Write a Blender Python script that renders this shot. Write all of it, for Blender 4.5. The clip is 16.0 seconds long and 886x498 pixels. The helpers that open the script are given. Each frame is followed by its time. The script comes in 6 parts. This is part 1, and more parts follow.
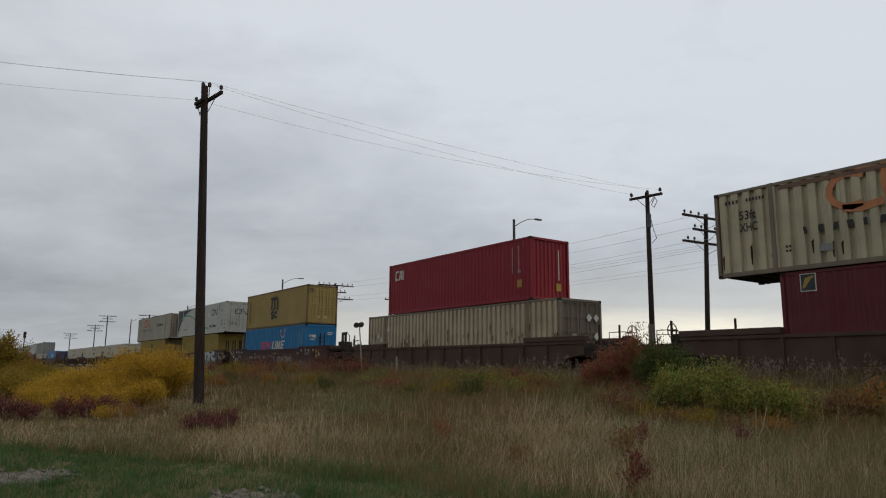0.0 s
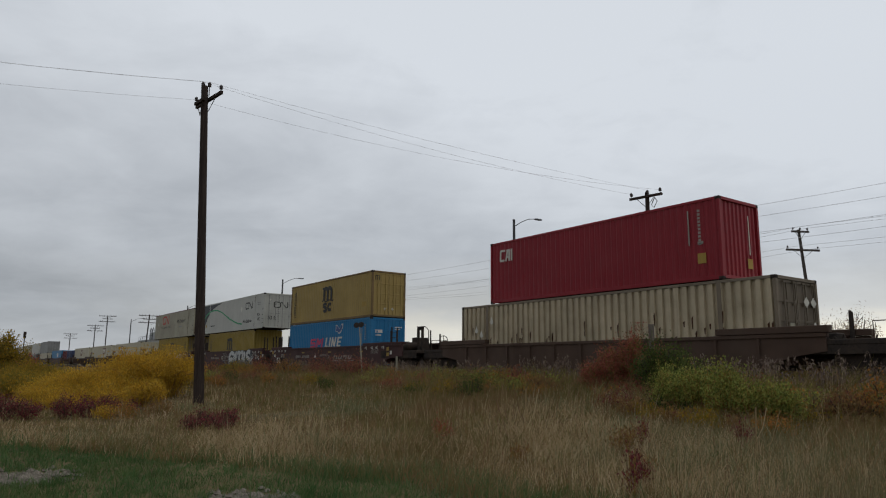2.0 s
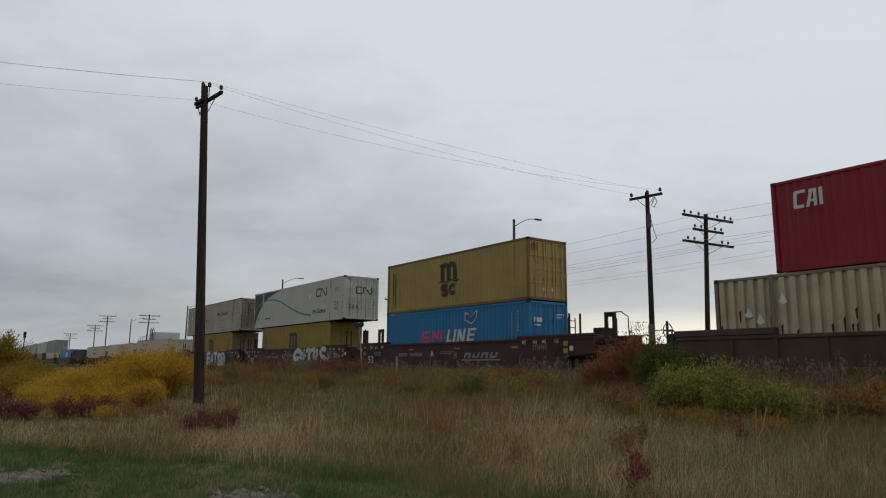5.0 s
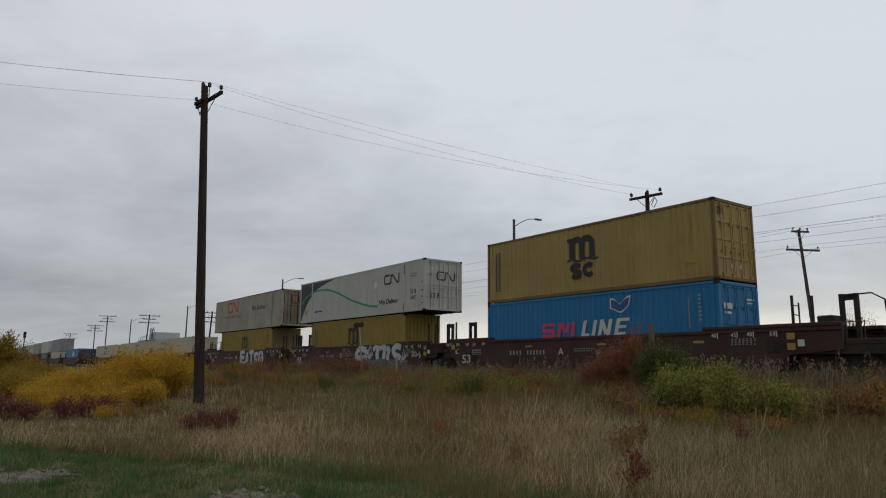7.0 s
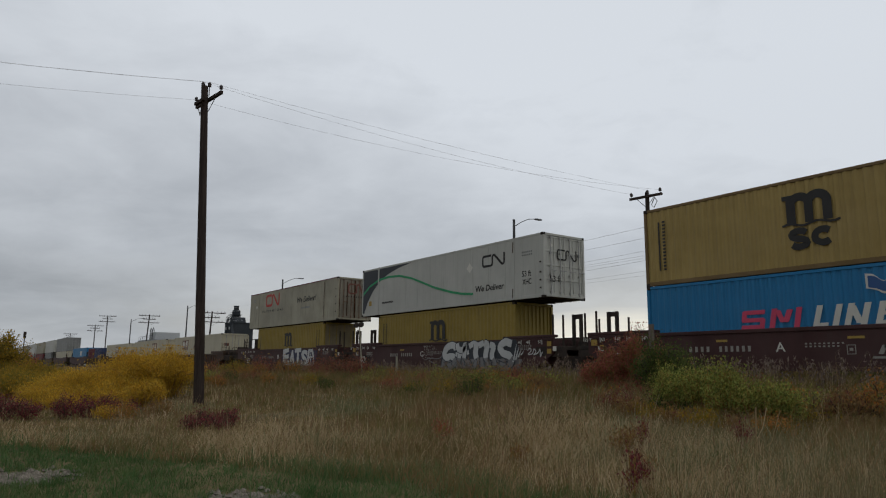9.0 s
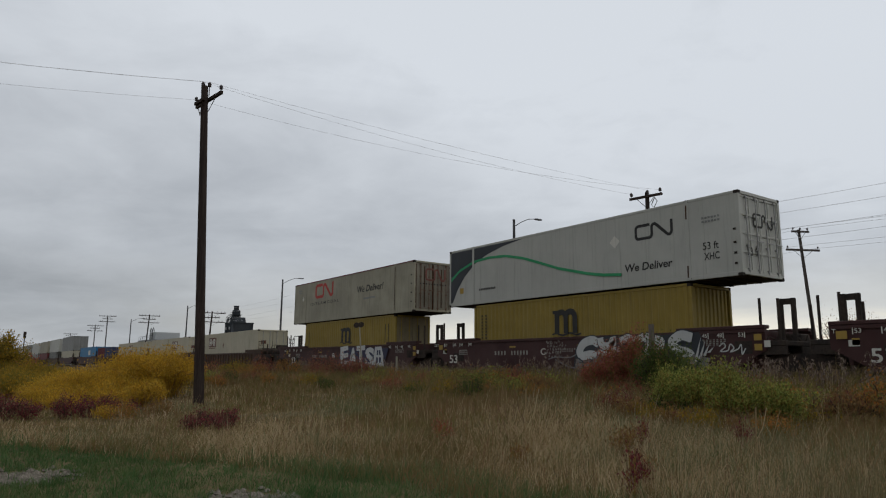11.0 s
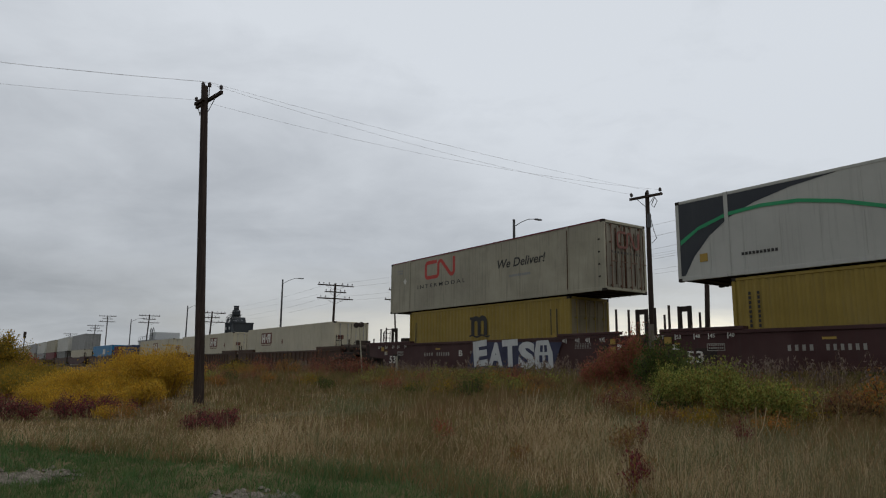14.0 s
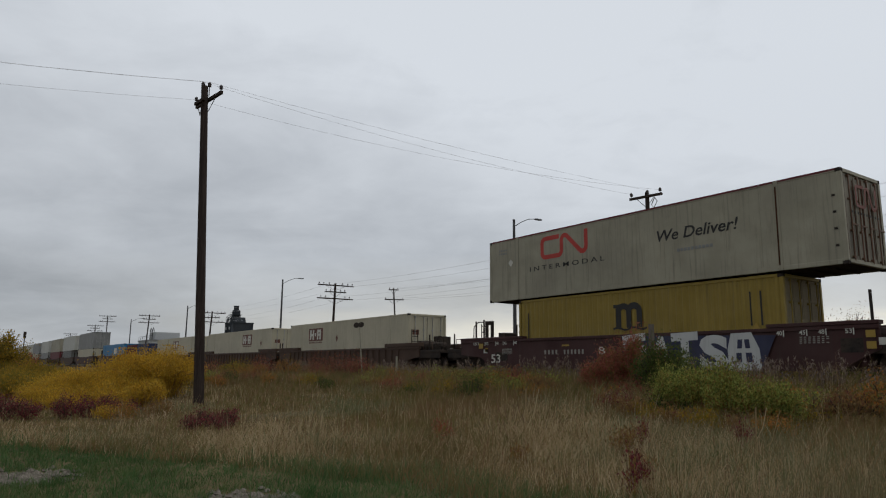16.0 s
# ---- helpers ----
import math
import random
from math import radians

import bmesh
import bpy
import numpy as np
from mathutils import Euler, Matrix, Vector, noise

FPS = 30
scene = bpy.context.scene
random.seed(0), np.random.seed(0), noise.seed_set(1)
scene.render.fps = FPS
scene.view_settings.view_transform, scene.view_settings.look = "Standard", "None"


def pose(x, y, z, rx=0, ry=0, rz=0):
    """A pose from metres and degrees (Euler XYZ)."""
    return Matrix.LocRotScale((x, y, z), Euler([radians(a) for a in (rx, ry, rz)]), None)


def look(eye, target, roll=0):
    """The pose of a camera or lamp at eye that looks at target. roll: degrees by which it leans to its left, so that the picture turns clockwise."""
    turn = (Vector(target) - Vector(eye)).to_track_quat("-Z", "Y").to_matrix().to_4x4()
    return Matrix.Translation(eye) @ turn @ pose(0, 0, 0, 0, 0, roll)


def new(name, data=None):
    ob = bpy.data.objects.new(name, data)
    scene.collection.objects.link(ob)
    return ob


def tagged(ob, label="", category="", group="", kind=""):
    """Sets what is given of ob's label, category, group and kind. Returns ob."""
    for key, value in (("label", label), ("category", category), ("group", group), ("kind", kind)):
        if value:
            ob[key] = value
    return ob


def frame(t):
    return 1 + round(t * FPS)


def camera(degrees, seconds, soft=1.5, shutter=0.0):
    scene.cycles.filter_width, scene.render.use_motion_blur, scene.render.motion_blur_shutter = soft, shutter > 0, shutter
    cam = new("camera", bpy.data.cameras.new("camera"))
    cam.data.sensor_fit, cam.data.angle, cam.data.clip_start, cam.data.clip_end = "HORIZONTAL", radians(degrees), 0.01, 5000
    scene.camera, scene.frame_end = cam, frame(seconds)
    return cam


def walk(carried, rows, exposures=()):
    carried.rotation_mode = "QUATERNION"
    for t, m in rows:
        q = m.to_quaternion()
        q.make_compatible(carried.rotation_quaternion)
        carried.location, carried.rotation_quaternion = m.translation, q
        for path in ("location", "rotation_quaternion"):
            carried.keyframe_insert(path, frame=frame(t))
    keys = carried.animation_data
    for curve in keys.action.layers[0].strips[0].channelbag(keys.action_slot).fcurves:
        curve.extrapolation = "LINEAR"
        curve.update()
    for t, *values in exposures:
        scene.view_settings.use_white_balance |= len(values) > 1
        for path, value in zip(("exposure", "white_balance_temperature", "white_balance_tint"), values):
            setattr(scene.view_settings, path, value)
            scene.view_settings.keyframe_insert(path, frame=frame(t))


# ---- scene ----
RAIL = 1.35          # top of rail
TRACK_Y = 22.13      # centre line of the track
NEAR_Y = 20.91       # near side of the container stacks

# ---- camera: stands still on the verge, tilted up, looking along the train ----
cam = camera(65.76, 16.0, soft=1.15)
EYE = Vector((0, 0, 1.6))
STAND = look(EYE, EYE + Vector((-0.8004, 0.5748, 0.16996)), 0.478)
walk(cam, [(0, STAND), (16, STAND)])

# ---- sky and light: closed cloud cover, brighter low down ----
world = bpy.data.worlds.new("overcast")
scene.world = world
world.use_nodes = True
wn, wl = world.node_tree.nodes, world.node_tree.links
wn.clear()


def wnode(kind, **inputs):
    n = wn.new(kind)
    for k, v in inputs.items():
        n.inputs[k.replace("_", " ")].default_value = v
    return n


sky = wn.new("ShaderNodeTexSky")
sky.sky_type, sky.sun_disc = "NISHITA", False
sky.sun_elevation, sky.sun_rotation = radians(72), radians(15)
tc = wn.new("ShaderNodeTexCoord")
sep = wn.new("ShaderNodeSeparateXYZ")
wl.new(tc.outputs["Generated"], sep.inputs[0])
# cloud sheet seen from below: direction divided by height
zc = wn.new("ShaderNodeMath"); zc.operation = "MAXIMUM"; zc.inputs[1].default_value = 0.0
wl.new(sep.outputs[2], zc.inputs[0])
za = wn.new("ShaderNodeMath"); za.operation = "ADD"; za.inputs[1].default_value = 0.26
wl.new(zc.outputs[0], za.inputs[0])
dv = wn.new("ShaderNodeVectorMath"); dv.operation = "DIVIDE"
cz = wn.new("ShaderNodeCombineXYZ")
for i in range(3):
    wl.new(za.outputs[0], cz.inputs[i])
wl.new(tc.outputs["Generated"], dv.inputs[0]); wl.new(cz.outputs[0], dv.inputs[1])
mp = wn.new("ShaderNodeMapping")
mp.vector_type = "TEXTURE"; mp.inputs["Rotation"].default_value = (0, 0, radians(54)); mp.inputs["Scale"].default_value = (1.5, 1.0, 1.0)
wl.new(dv.outputs[0], mp.inputs[0])
big = wnode("ShaderNodeTexNoise", Scale=0.75, Detail=3.0, Roughness=0.45, Distortion=0.3)
fine = wnode("ShaderNodeTexNoise", Scale=2.6, Detail=5.0, Roughness=0.55, Distortion=0.6)
wl.new(mp.outputs[0], big.inputs["Vector"]); wl.new(mp.outputs[0], fine.inputs["Vector"])
puffs = wnode("ShaderNodeTexNoise", Scale=6.5, Detail=6.0, Roughness=0.6, Distortion=0.4)
wl.new(dv.outputs[0], puffs.inputs["Vector"])
mx0 = wn.new("ShaderNodeMath"); mx0.operation = "MULTIPLY_ADD"; mx0.inputs[1].default_value = 0.36
wl.new(fine.outputs[0], mx0.inputs[0]); wl.new(big.outputs[0], mx0.inputs[2])
mx = wn.new("ShaderNodeMath"); mx.operation = "MULTIPLY_ADD"; mx.inputs[1].default_value = 0.17
wl.new(puffs.outputs[0], mx.inputs[0]); wl.new(mx0.outputs[0], mx.inputs[2])
ramp = wn.new("ShaderNodeValToRGB")
ramp.color_ramp.elements[0].position, ramp.color_ramp.elements[0].color = 0.57, (0.44, 0.47, 0.512, 1)
ramp.color_ramp.elements[1].position, ramp.color_ramp.elements[1].color = 0.92, (0.735, 0.775, 0.825, 1)
wl.new(mx.outputs[0], ramp.inputs[0])
# the cover glows a little more towards the hidden sun
SUN_WAY = Vector((0.08, 0.30, 0.95))
dt = wn.new("ShaderNodeVectorMath"); dt.operation = "DOT_PRODUCT"; dt.inputs[1].default_value = SUN_WAY
wl.new(tc.outputs["Generated"], dt.inputs[0])
gl = wnode("ShaderNodeMapRange")
gl.inputs[1].default_value, gl.inputs[2].default_value, gl.inputs[3].default_value, gl.inputs[4].default_value = -0.02, 0.45, 0.64, 0.96
wl.new(dt.outputs["Value"], gl.inputs[0])
lit = wn.new("ShaderNodeVectorMath"); lit.operation = "SCALE"
wl.new(ramp.outputs[0], lit.inputs[0])
# pale band at the horizon, where the cover thins
hz = wn.new("ShaderNodeValToRGB")
hz.color_ramp.elements[0].position, hz.color_ramp.elements[0].color = 0.0, (1, 1, 1, 1)
hz.color_ramp.elements[1].position, hz.color_ramp.elements[1].color = 0.16, (0, 0, 0, 1)
for at, v in ((0.05, 0.9), (0.085, 0.24)):
    hz.color_ramp.elements.new(at).color = (v, v, v, 1)
edge = wn.new("ShaderNodeMath"); edge.operation = "MULTIPLY_ADD"; edge.inputs[1].default_value = 0.06
edge0 = wn.new("ShaderNodeMath"); edge0.operation = "SUBTRACT"; edge0.inputs[1].default_value = 0.5
wl.new(fine.outputs[0], edge0.inputs[0]); wl.new(edge0.outputs[0], edge.inputs[0]); wl.new(sep.outputs[2], edge.inputs[2])
wl.new(edge.outputs[0], hz.inputs[0])
hg = wnode("ShaderNodeMapRange")
hg.inputs[1].default_value, hg.inputs[2].default_value, hg.inputs[3].default_value, hg.inputs[4].default_value = 0.02, 0.26, 0.0, 1.1
wl.new(dt.outputs["Value"], hg.inputs[0])
# a thicker, greyer bank of cloud lies just above the pale band
dip = wn.new("ShaderNodeValToRGB")
dip.color_ramp.elements[0].position, dip.color_ramp.elements[0].color = 0.07, (0, 0, 0, 1)
dip.color_ramp.elements[1].position, dip.color_ramp.elements[1].color = 0.40, (0, 0, 0, 1)
for at in (0.13, 0.24):
    dip.color_ramp.elements.new(at).color = (1, 1, 1, 1)
wl.new(edge.outputs[0], dip.inputs[0])
dm = wn.new("ShaderNodeMath"); dm.operation = "MULTIPLY"
wl.new(dip.outputs[0], dm.inputs[0]); wl.new(hg.outputs[0], dm.inputs[1])
ds = wn.new("ShaderNodeMath"); ds.operation = "MULTIPLY_ADD"; ds.inputs[1].default_value = -0.03
wl.new(dm.outputs[0], ds.inputs[0]); wl.new(gl.outputs[0], ds.inputs[2]); wl.new(ds.outputs[0], lit.inputs["Scale"])
hm = wn.new("ShaderNodeMath"); hm.operation = "MULTIPLY"; hm.use_clamp = True
wl.new(hz.outputs[0], hm.inputs[0]); wl.new(hg.outputs[0], hm.inputs[1])
pale = wn.new("ShaderNodeMixRGB"); pale.inputs[2].default_value = (0.97, 0.92, 0.78, 1)
wl.new(hm.outputs[0], pale.inputs[0]); wl.new(lit.outputs[0], pale.inputs[1])
bg_sky, bg_cloud, add, wout = (wn.new(k) for k in ("ShaderNodeBackground", "ShaderNodeBackground", "ShaderNodeAddShader", "ShaderNodeOutputWorld"))
bg_sky.inputs[1].default_value = 0.006
bg_cloud.inputs[1].default_value = 0.93
wl.new(sky.outputs[0], bg_sky.inputs[0]); wl.new(pale.outputs[0], bg_cloud.inputs[0])
wl.new(bg_sky.outputs[0], add.inputs[0]); wl.new(bg_cloud.outputs[0], add.inputs[1]); wl.new(add.outputs[0], wout.inputs[0])

sun = new("sun", bpy.data.lights.new("sun", "SUN"))
sun.data.energy, sun.data.angle, sun.data.color = 0.6, radians(40), (1, 0.93, 0.82)
sun.matrix_world = look(SUN_WAY * 80, (0, 0, 0))


# ---- materials ----
def shader(name, rough=0.6, metal=0.0):
    m = bpy.data.materials.new(name)
    m.use_nodes = True
    nt = m.node_tree
    b = nt.nodes["Principled BSDF"]
    b.inputs["Roughness"].default_value, b.inputs["Metallic"].default_value = rough, metal
    return m, nt.nodes, nt.links, b


def noise_tex(n, l, coord, scale, detail=4.0, stretch=(1, 1, 1), rough=0.55):
    mpn = n.new("ShaderNodeMapping")
    mpn.inputs["Scale"].default_value = stretch
    l.new(coord, mpn.inputs[0])
    t = n.new("ShaderNodeTexNoise")
    t.inputs["Scale"].default_value, t.inputs["Detail"].default_value, t.inputs["Roughness"].default_value = scale, detail, rough
    l.new(mpn.outputs[0], t.inputs["Vector"])
    return t.outputs[0]


def mixed(n, l, fac, a, b, lo=0.4, hi=0.7, top=1.0):
    """Mix from a to b where fac rises from lo to hi; a and b are colours or sockets."""
    r = n.new("ShaderNodeMapRange")
    r.inputs[1].default_value, r.inputs[2].default_value, r.inputs[4].default_value = lo, hi, top
    l.new(fac, r.inputs[0])
    m = n.new("ShaderNodeMixRGB")
    l.new(r.outputs[0], m.inputs[0])
    for i, v in ((1, a), (2, b)):
        if isinstance(v, tuple):
            m.inputs[i].default_value = (*v, 1)
        else:
            l.new(v, m.inputs[i])
    return m.outputs[0]


def bumped(n, l, b, height, strength, dist=0.01):
    bu = n.new("ShaderNodeBump")
    bu.inputs["Strength"].default_value, bu.inputs["Distance"].default_value = strength, dist
    l.new(height, bu.inputs["Height"])
    l.new(bu.outputs[0], b.inputs["Normal"])


def painted(name, base, rough=0.55, fade=0.25, streak=0.35, rust=0.3, dirt=(0.10, 0.085, 0.07)):
    """Weathered paint on steel: patchy fading, run-down grime, rust specks. The base is shifted slightly warmer."""
    base = (base[0] * 1.03, base[1], base[2] * 0.92)
    m, n, l, b = shader(name, rough)
    b.inputs["Specular IOR Level"].default_value = 0.3
    c = n.new("ShaderNodeTexCoord").outputs["Object"]
    patch = noise_tex(n, l, c, 0.9, 5)
    pale = tuple(v * (1 + 0.4 * fade) + 0.04 * fade for v in base)
    dark = tuple(v * (1 - fade * 0.75) for v in base)
    col = mixed(n, l, patch, dark, pale, 0.3, 0.7)
    run = noise_tex(n, l, c, 1.0, 6, (9, 9, 0.45), 0.65)
    col = mixed(n, l, run, col, dirt, 0.52, 0.8, streak)
    big = noise_tex(n, l, c, 0.45, 2)
    col = mixed(n, l, big, col, dirt, 0.5, 0.75, streak * 0.5)
    speck = noise_tex(n, l, c, 13.0, 6, (1, 1, 0.5), 0.7)
    col = mixed(n, l, speck, col, (0.13, 0.05, 0.025), 0.66, 0.74, rust)
    l.new(col, b.inputs["Base Color"])
    bumped(n, l, b, noise_tex(n, l, c, 4.0, 5), 0.25, 0.012)
    return m


def rough_surface(name, a, b2, scale=1.0, rough=0.9, bump=0.5, dist=0.03, fine_scale=14.0, stretch=(1, 1, 1), c3=None, metal=0.0):
    m, n, l, b = shader(name, rough, metal)
    b.inputs["Specular IOR Level"].default_value = 0.5 if metal or rough < 0.7 else 0.08
    c = n.new("ShaderNodeTexCoord").outputs["Object"]
    col = mixed(n, l, noise_tex(n, l, c, scale, 5, stretch), a, b2, 0.35, 0.65)
    f = noise_tex(n, l, c, fine_scale, 6, stretch)
    col = mixed(n, l, f, col, c3 or tuple(v * 0.45 for v in a), 0.5, 0.72, 0.6)
    l.new(col, b.inputs["Base Color"])
    bumped(n, l, b, f, bump, dist)
    return m


def foliage(name, colours, rough=0.75, patch_scale=0.5, patch=None, thin=0.42, clump=None):
    """Leaves or blades: one of several tones for each piece, shifted over broad patches; some light passes through."""
    m, n, l, b = shader(name, rough)
    g = n.new("ShaderNodeNewGeometry")
    r = n.new("ShaderNodeValToRGB")
    r.color_ramp.interpolation = "CONSTANT"
    els = r.color_ramp.elements
    for i, cc in enumerate(colours):
        e = els[i] if i < 2 else els.new(i / len(colours))
        e.position, e.color = i / len(colours), (*cc, 1)
    l.new(g.outputs["Random Per Island"], r.inputs[0])
    col = r.outputs[0]
    if patch:
        t = n.new("ShaderNodeTexCoord").outputs["Object"]
        col = mixed(n, l, noise_tex(n, l, t, patch_scale, 4), col, patch, 0.48, 0.68, 0.65)
    if clump:
        col = mixed(n, l, noise_tex(n, l, n.new("ShaderNodeTexCoord").outputs["Object"], 1.7, 3), col, clump, 0.46, 0.66, 0.75)
    l.new(col, b.inputs["Base Color"])
    b.inputs["Specular IOR Level"].default_value = 0.2
    tr = n.new("ShaderNodeBsdfTranslucent")
    l.new(col, tr.inputs[0])
    mixn = n.new("ShaderNodeMixShader")
    mixn.inputs[0].default_value = thin
    l.new(b.outputs[0], mixn.inputs[1]); l.new(tr.outputs[0], mixn.inputs[2])
    l.new(mixn.outputs[0], n["Material Output"].inputs[0])
    return m


RED = painted("oxide_red_paint", (0.235, 0.011, 0.021), 0.5, 0.10, 0.12, 0.05)
DULL_RED = painted("dull_red_paint", (0.12, 0.016, 0.022), 0.6, 0.2, 0.35, 0.15)
OCHRE = painted("ochre_paint", (0.35, 0.255, 0.085), 0.55, 0.2, 0.3, 0.25)
OLIVE = painted("olive_yellow_paint", (0.27, 0.195, 0.035), 0.55, 0.2, 0.3, 0.2)
# Stone box's doors and bars: the end's weaker light is darkened into this colour.
DARK_DOOR = painted("shaded_stone_door_paint", (0.15, 0.122, 0.09), 0.65, 0.3, 0.6, 0.5)
GRIMY_FRAME = painted("grimy_brown_frame_paint", (0.19, 0.155, 0.115), 0.65, 0.3, 0.6, 0.6)
# Door colour of the grimy white box, darker than its side walls.
DARKER_END = painted("darker_white_door_paint", (0.235, 0.215, 0.175), 0.6, 0.3, 0.75, 0.6)
FADED_RED = painted("faded_red_lettering", (0.20, 0.07, 0.055), 0.6, 0.3, 0.4, 0.1)
RUSTY = painted("rusty_ochre_frame_paint", (0.17, 0.11, 0.045), 0.7, 0.3, 0.4, 0.6)
BLUE = painted("sky_blue_paint", (0.013, 0.165, 0.375), 0.5, 0.12, 0.16, 0.12)
STONE = painted("stone_grey_paint", (0.45, 0.385, 0.28), 0.6, 0.3, 0.5, 0.9, (0.14, 0.10, 0.065))
CREAM = painted("cream_grey_paint", (0.47, 0.43, 0.31), 0.6, 0.25, 0.75, 0.9, (0.14, 0.11, 0.07))
WHITE = painted("white_panel_paint", (0.43, 0.44, 0.425), 0.45, 0.12, 0.3, 0.1)
# Door colour of the yellow box, greyer than its side walls.
GREYED_OLIVE = painted("greyed_olive_paint", (0.22, 0.18, 0.105), 0.65, 0.3, 0.7, 0.4)
BLUE_FLAG = painted("deep_blue_print", (0.03, 0.09, 0.26), 0.5, 0.2, 0.2, 0.1)
OLD_WHITE = painted("grimy_white_paint", (0.325, 0.31, 0.245), 0.55, 0.25, 0.7, 0.4)
REEFER = painted("ivory_panel_paint", (0.44, 0.41, 0.32), 0.5, 0.15, 0.4, 0.2)
GREY = painted("grey_panel_paint", (0.23, 0.24, 0.25), 0.55, 0.2, 0.4, 0.2)
NAVY = painted("navy_paint", (0.03, 0.045, 0.12), 0.55, 0.2, 0.3, 0.2)
CAR_BROWN = painted("weathered_brown_steel_paint", (0.072, 0.042, 0.029), 0.75, 0.25, 0.5, 0.5, (0.06, 0.045, 0.035))
CAR_MAROON = painted("maroon_steel_paint", (0.05, 0.016, 0.015), 0.65, 0.3, 0.45, 0.2, (0.05, 0.04, 0.033))
DARK_STEEL = rough_surface("sooty_steel", (0.035, 0.03, 0.027), (0.06, 0.045, 0.035), 2.0, 0.8, 0.3, 0.01)
WHEEL_STEEL = rough_surface("rolled_wheel_steel", (0.10, 0.075, 0.06), (0.16, 0.13, 0.11), 3.0, 0.55, 0.2, 0.005, metal=0.7)
DARK_RUST = rough_surface("dark_rust", (0.045, 0.022, 0.013), (0.085, 0.04, 0.022), 5.0, 0.85, 0.2, 0.003)
RAIL_STEEL = rough_surface("rusty_rail_steel", (0.13, 0.065, 0.035), (0.2, 0.11, 0.07), 3.0, 0.6, 0.2, 0.004)
GASKET = rough_surface("black_rubber", (0.02, 0.02, 0.02), (0.035, 0.035, 0.035), 5.0, 0.7, 0.2, 0.003)
GALV = rough_surface("galvanised_bars", (0.30, 0.30, 0.29), (0.42, 0.41, 0.39), 3.0, 0.5, 0.2, 0.003, metal=0.6)
POLE_WOOD = rough_surface("creosoted_wood", (0.034, 0.025, 0.022), (0.06, 0.045, 0.038), 2.0, 0.9, 0.6, 0.012, 9.0, (6, 6, 0.4))
GREY_WOOD = rough_surface("grey_weathered_wood", (0.14, 0.12, 0.10), (0.22, 0.19, 0.16), 2.0, 0.9, 0.6, 0.01, 9.0, (6, 6, 0.4))
GREY_POLE = rough_surface("grey_brown_pole_wood", (0.07, 0.06, 0.055), (0.11, 0.095, 0.085), 2.0, 0.9, 0.6, 0.01, 9.0, (6, 6, 0.4))
CERAMIC = rough_surface("brown_porcelain", (0.03, 0.02, 0.018), (0.05, 0.035, 0.03), 4.0, 0.65, 0.1, 0.002)
WIRE = rough_surface("weathered_wire", (0.56, 0.56, 0.57), (0.66, 0.66, 0.67), 2.0, 0.6, 0.1, 0.002)
LAMP_GREY = rough_surface("grey_lamp_metal", (0.05, 0.05, 0.052), (0.08, 0.08, 0.082), 2.0, 0.5, 0.1, 0.003, metal=0.3)
BLACK_PRINT = painted("black_lettering", (0.025, 0.024, 0.024), 0.6, 0.2, 0.1, 0.0)
WHITE_PRINT = painted("white_lettering", (0.60, 0.60, 0.57), 0.6, 0.15, 0.25, 0.05)
STENCIL = painted("worn_white_stencil", (0.30, 0.29, 0.27), 0.7, 0.3, 0.4, 0.1)
RED_PRINT = painted("red_lettering", (0.45, 0.05, 0.04), 0.6, 0.2, 0.2, 0.0)
PINK_PRINT = painted("crimson_lettering", (0.55, 0.06, 0.13), 0.6, 0.15, 0.1, 0.0)
ORANGE_PRINT = painted("faded_orange_lettering", (0.50, 0.20, 0.09), 0.7, 0.4, 0.4, 0.0)
GREEN_PRINT = painted("green_stripe", (0.03, 0.30, 0.13), 0.6, 0.15, 0.1, 0.0)
YELLOW_PRINT = painted("yellow_plate", (0.36, 0.24, 0.05), 0.6, 0.15, 0.2, 0.1)
BROWN_PRINT = painted("brown_logo_panel", (0.13, 0.05, 0.035), 0.6, 0.15, 0.1, 0.0)
NAVY_PRINT = painted("dark_slate_panel", (0.03, 0.035, 0.045), 0.55, 0.15, 0.15, 0.0)
GRAFFITI = painted("graffiti_silver", (0.50, 0.52, 0.54), 0.5, 0.2, 0.25, 0.1)
GRAFFITI_GREY = painted("graffiti_grey", (0.19, 0.19, 0.20), 0.5, 0.2, 0.25, 0.1)
GRAFFITI_BLUE = painted("graffiti_blue", (0.024, 0.027, 0.07), 0.6, 0.3, 0.2, 0.0)


# ---- mesh helpers ----
def box(bm, x0, x1, y0, y1, z0, z1, bevel=0.0):
    vs = [bm.verts.new((x, y, z)) for x in (x0, x1) for y in (y0, y1) for z in (z0, z1)]
    fs = [bm.faces.new([vs[i] for i in f]) for f in ((0, 1, 3, 2), (4, 6, 7, 5), (0, 4, 5, 1), (2, 3, 7, 6), (0, 2, 6, 4), (1, 5, 7, 3))]
    if bevel:
        es = {e for f in fs for e in f.edges}
        bmesh.ops.bevel(bm, geom=list(es), offset=bevel, segments=1, affect="EDGES")
    return vs


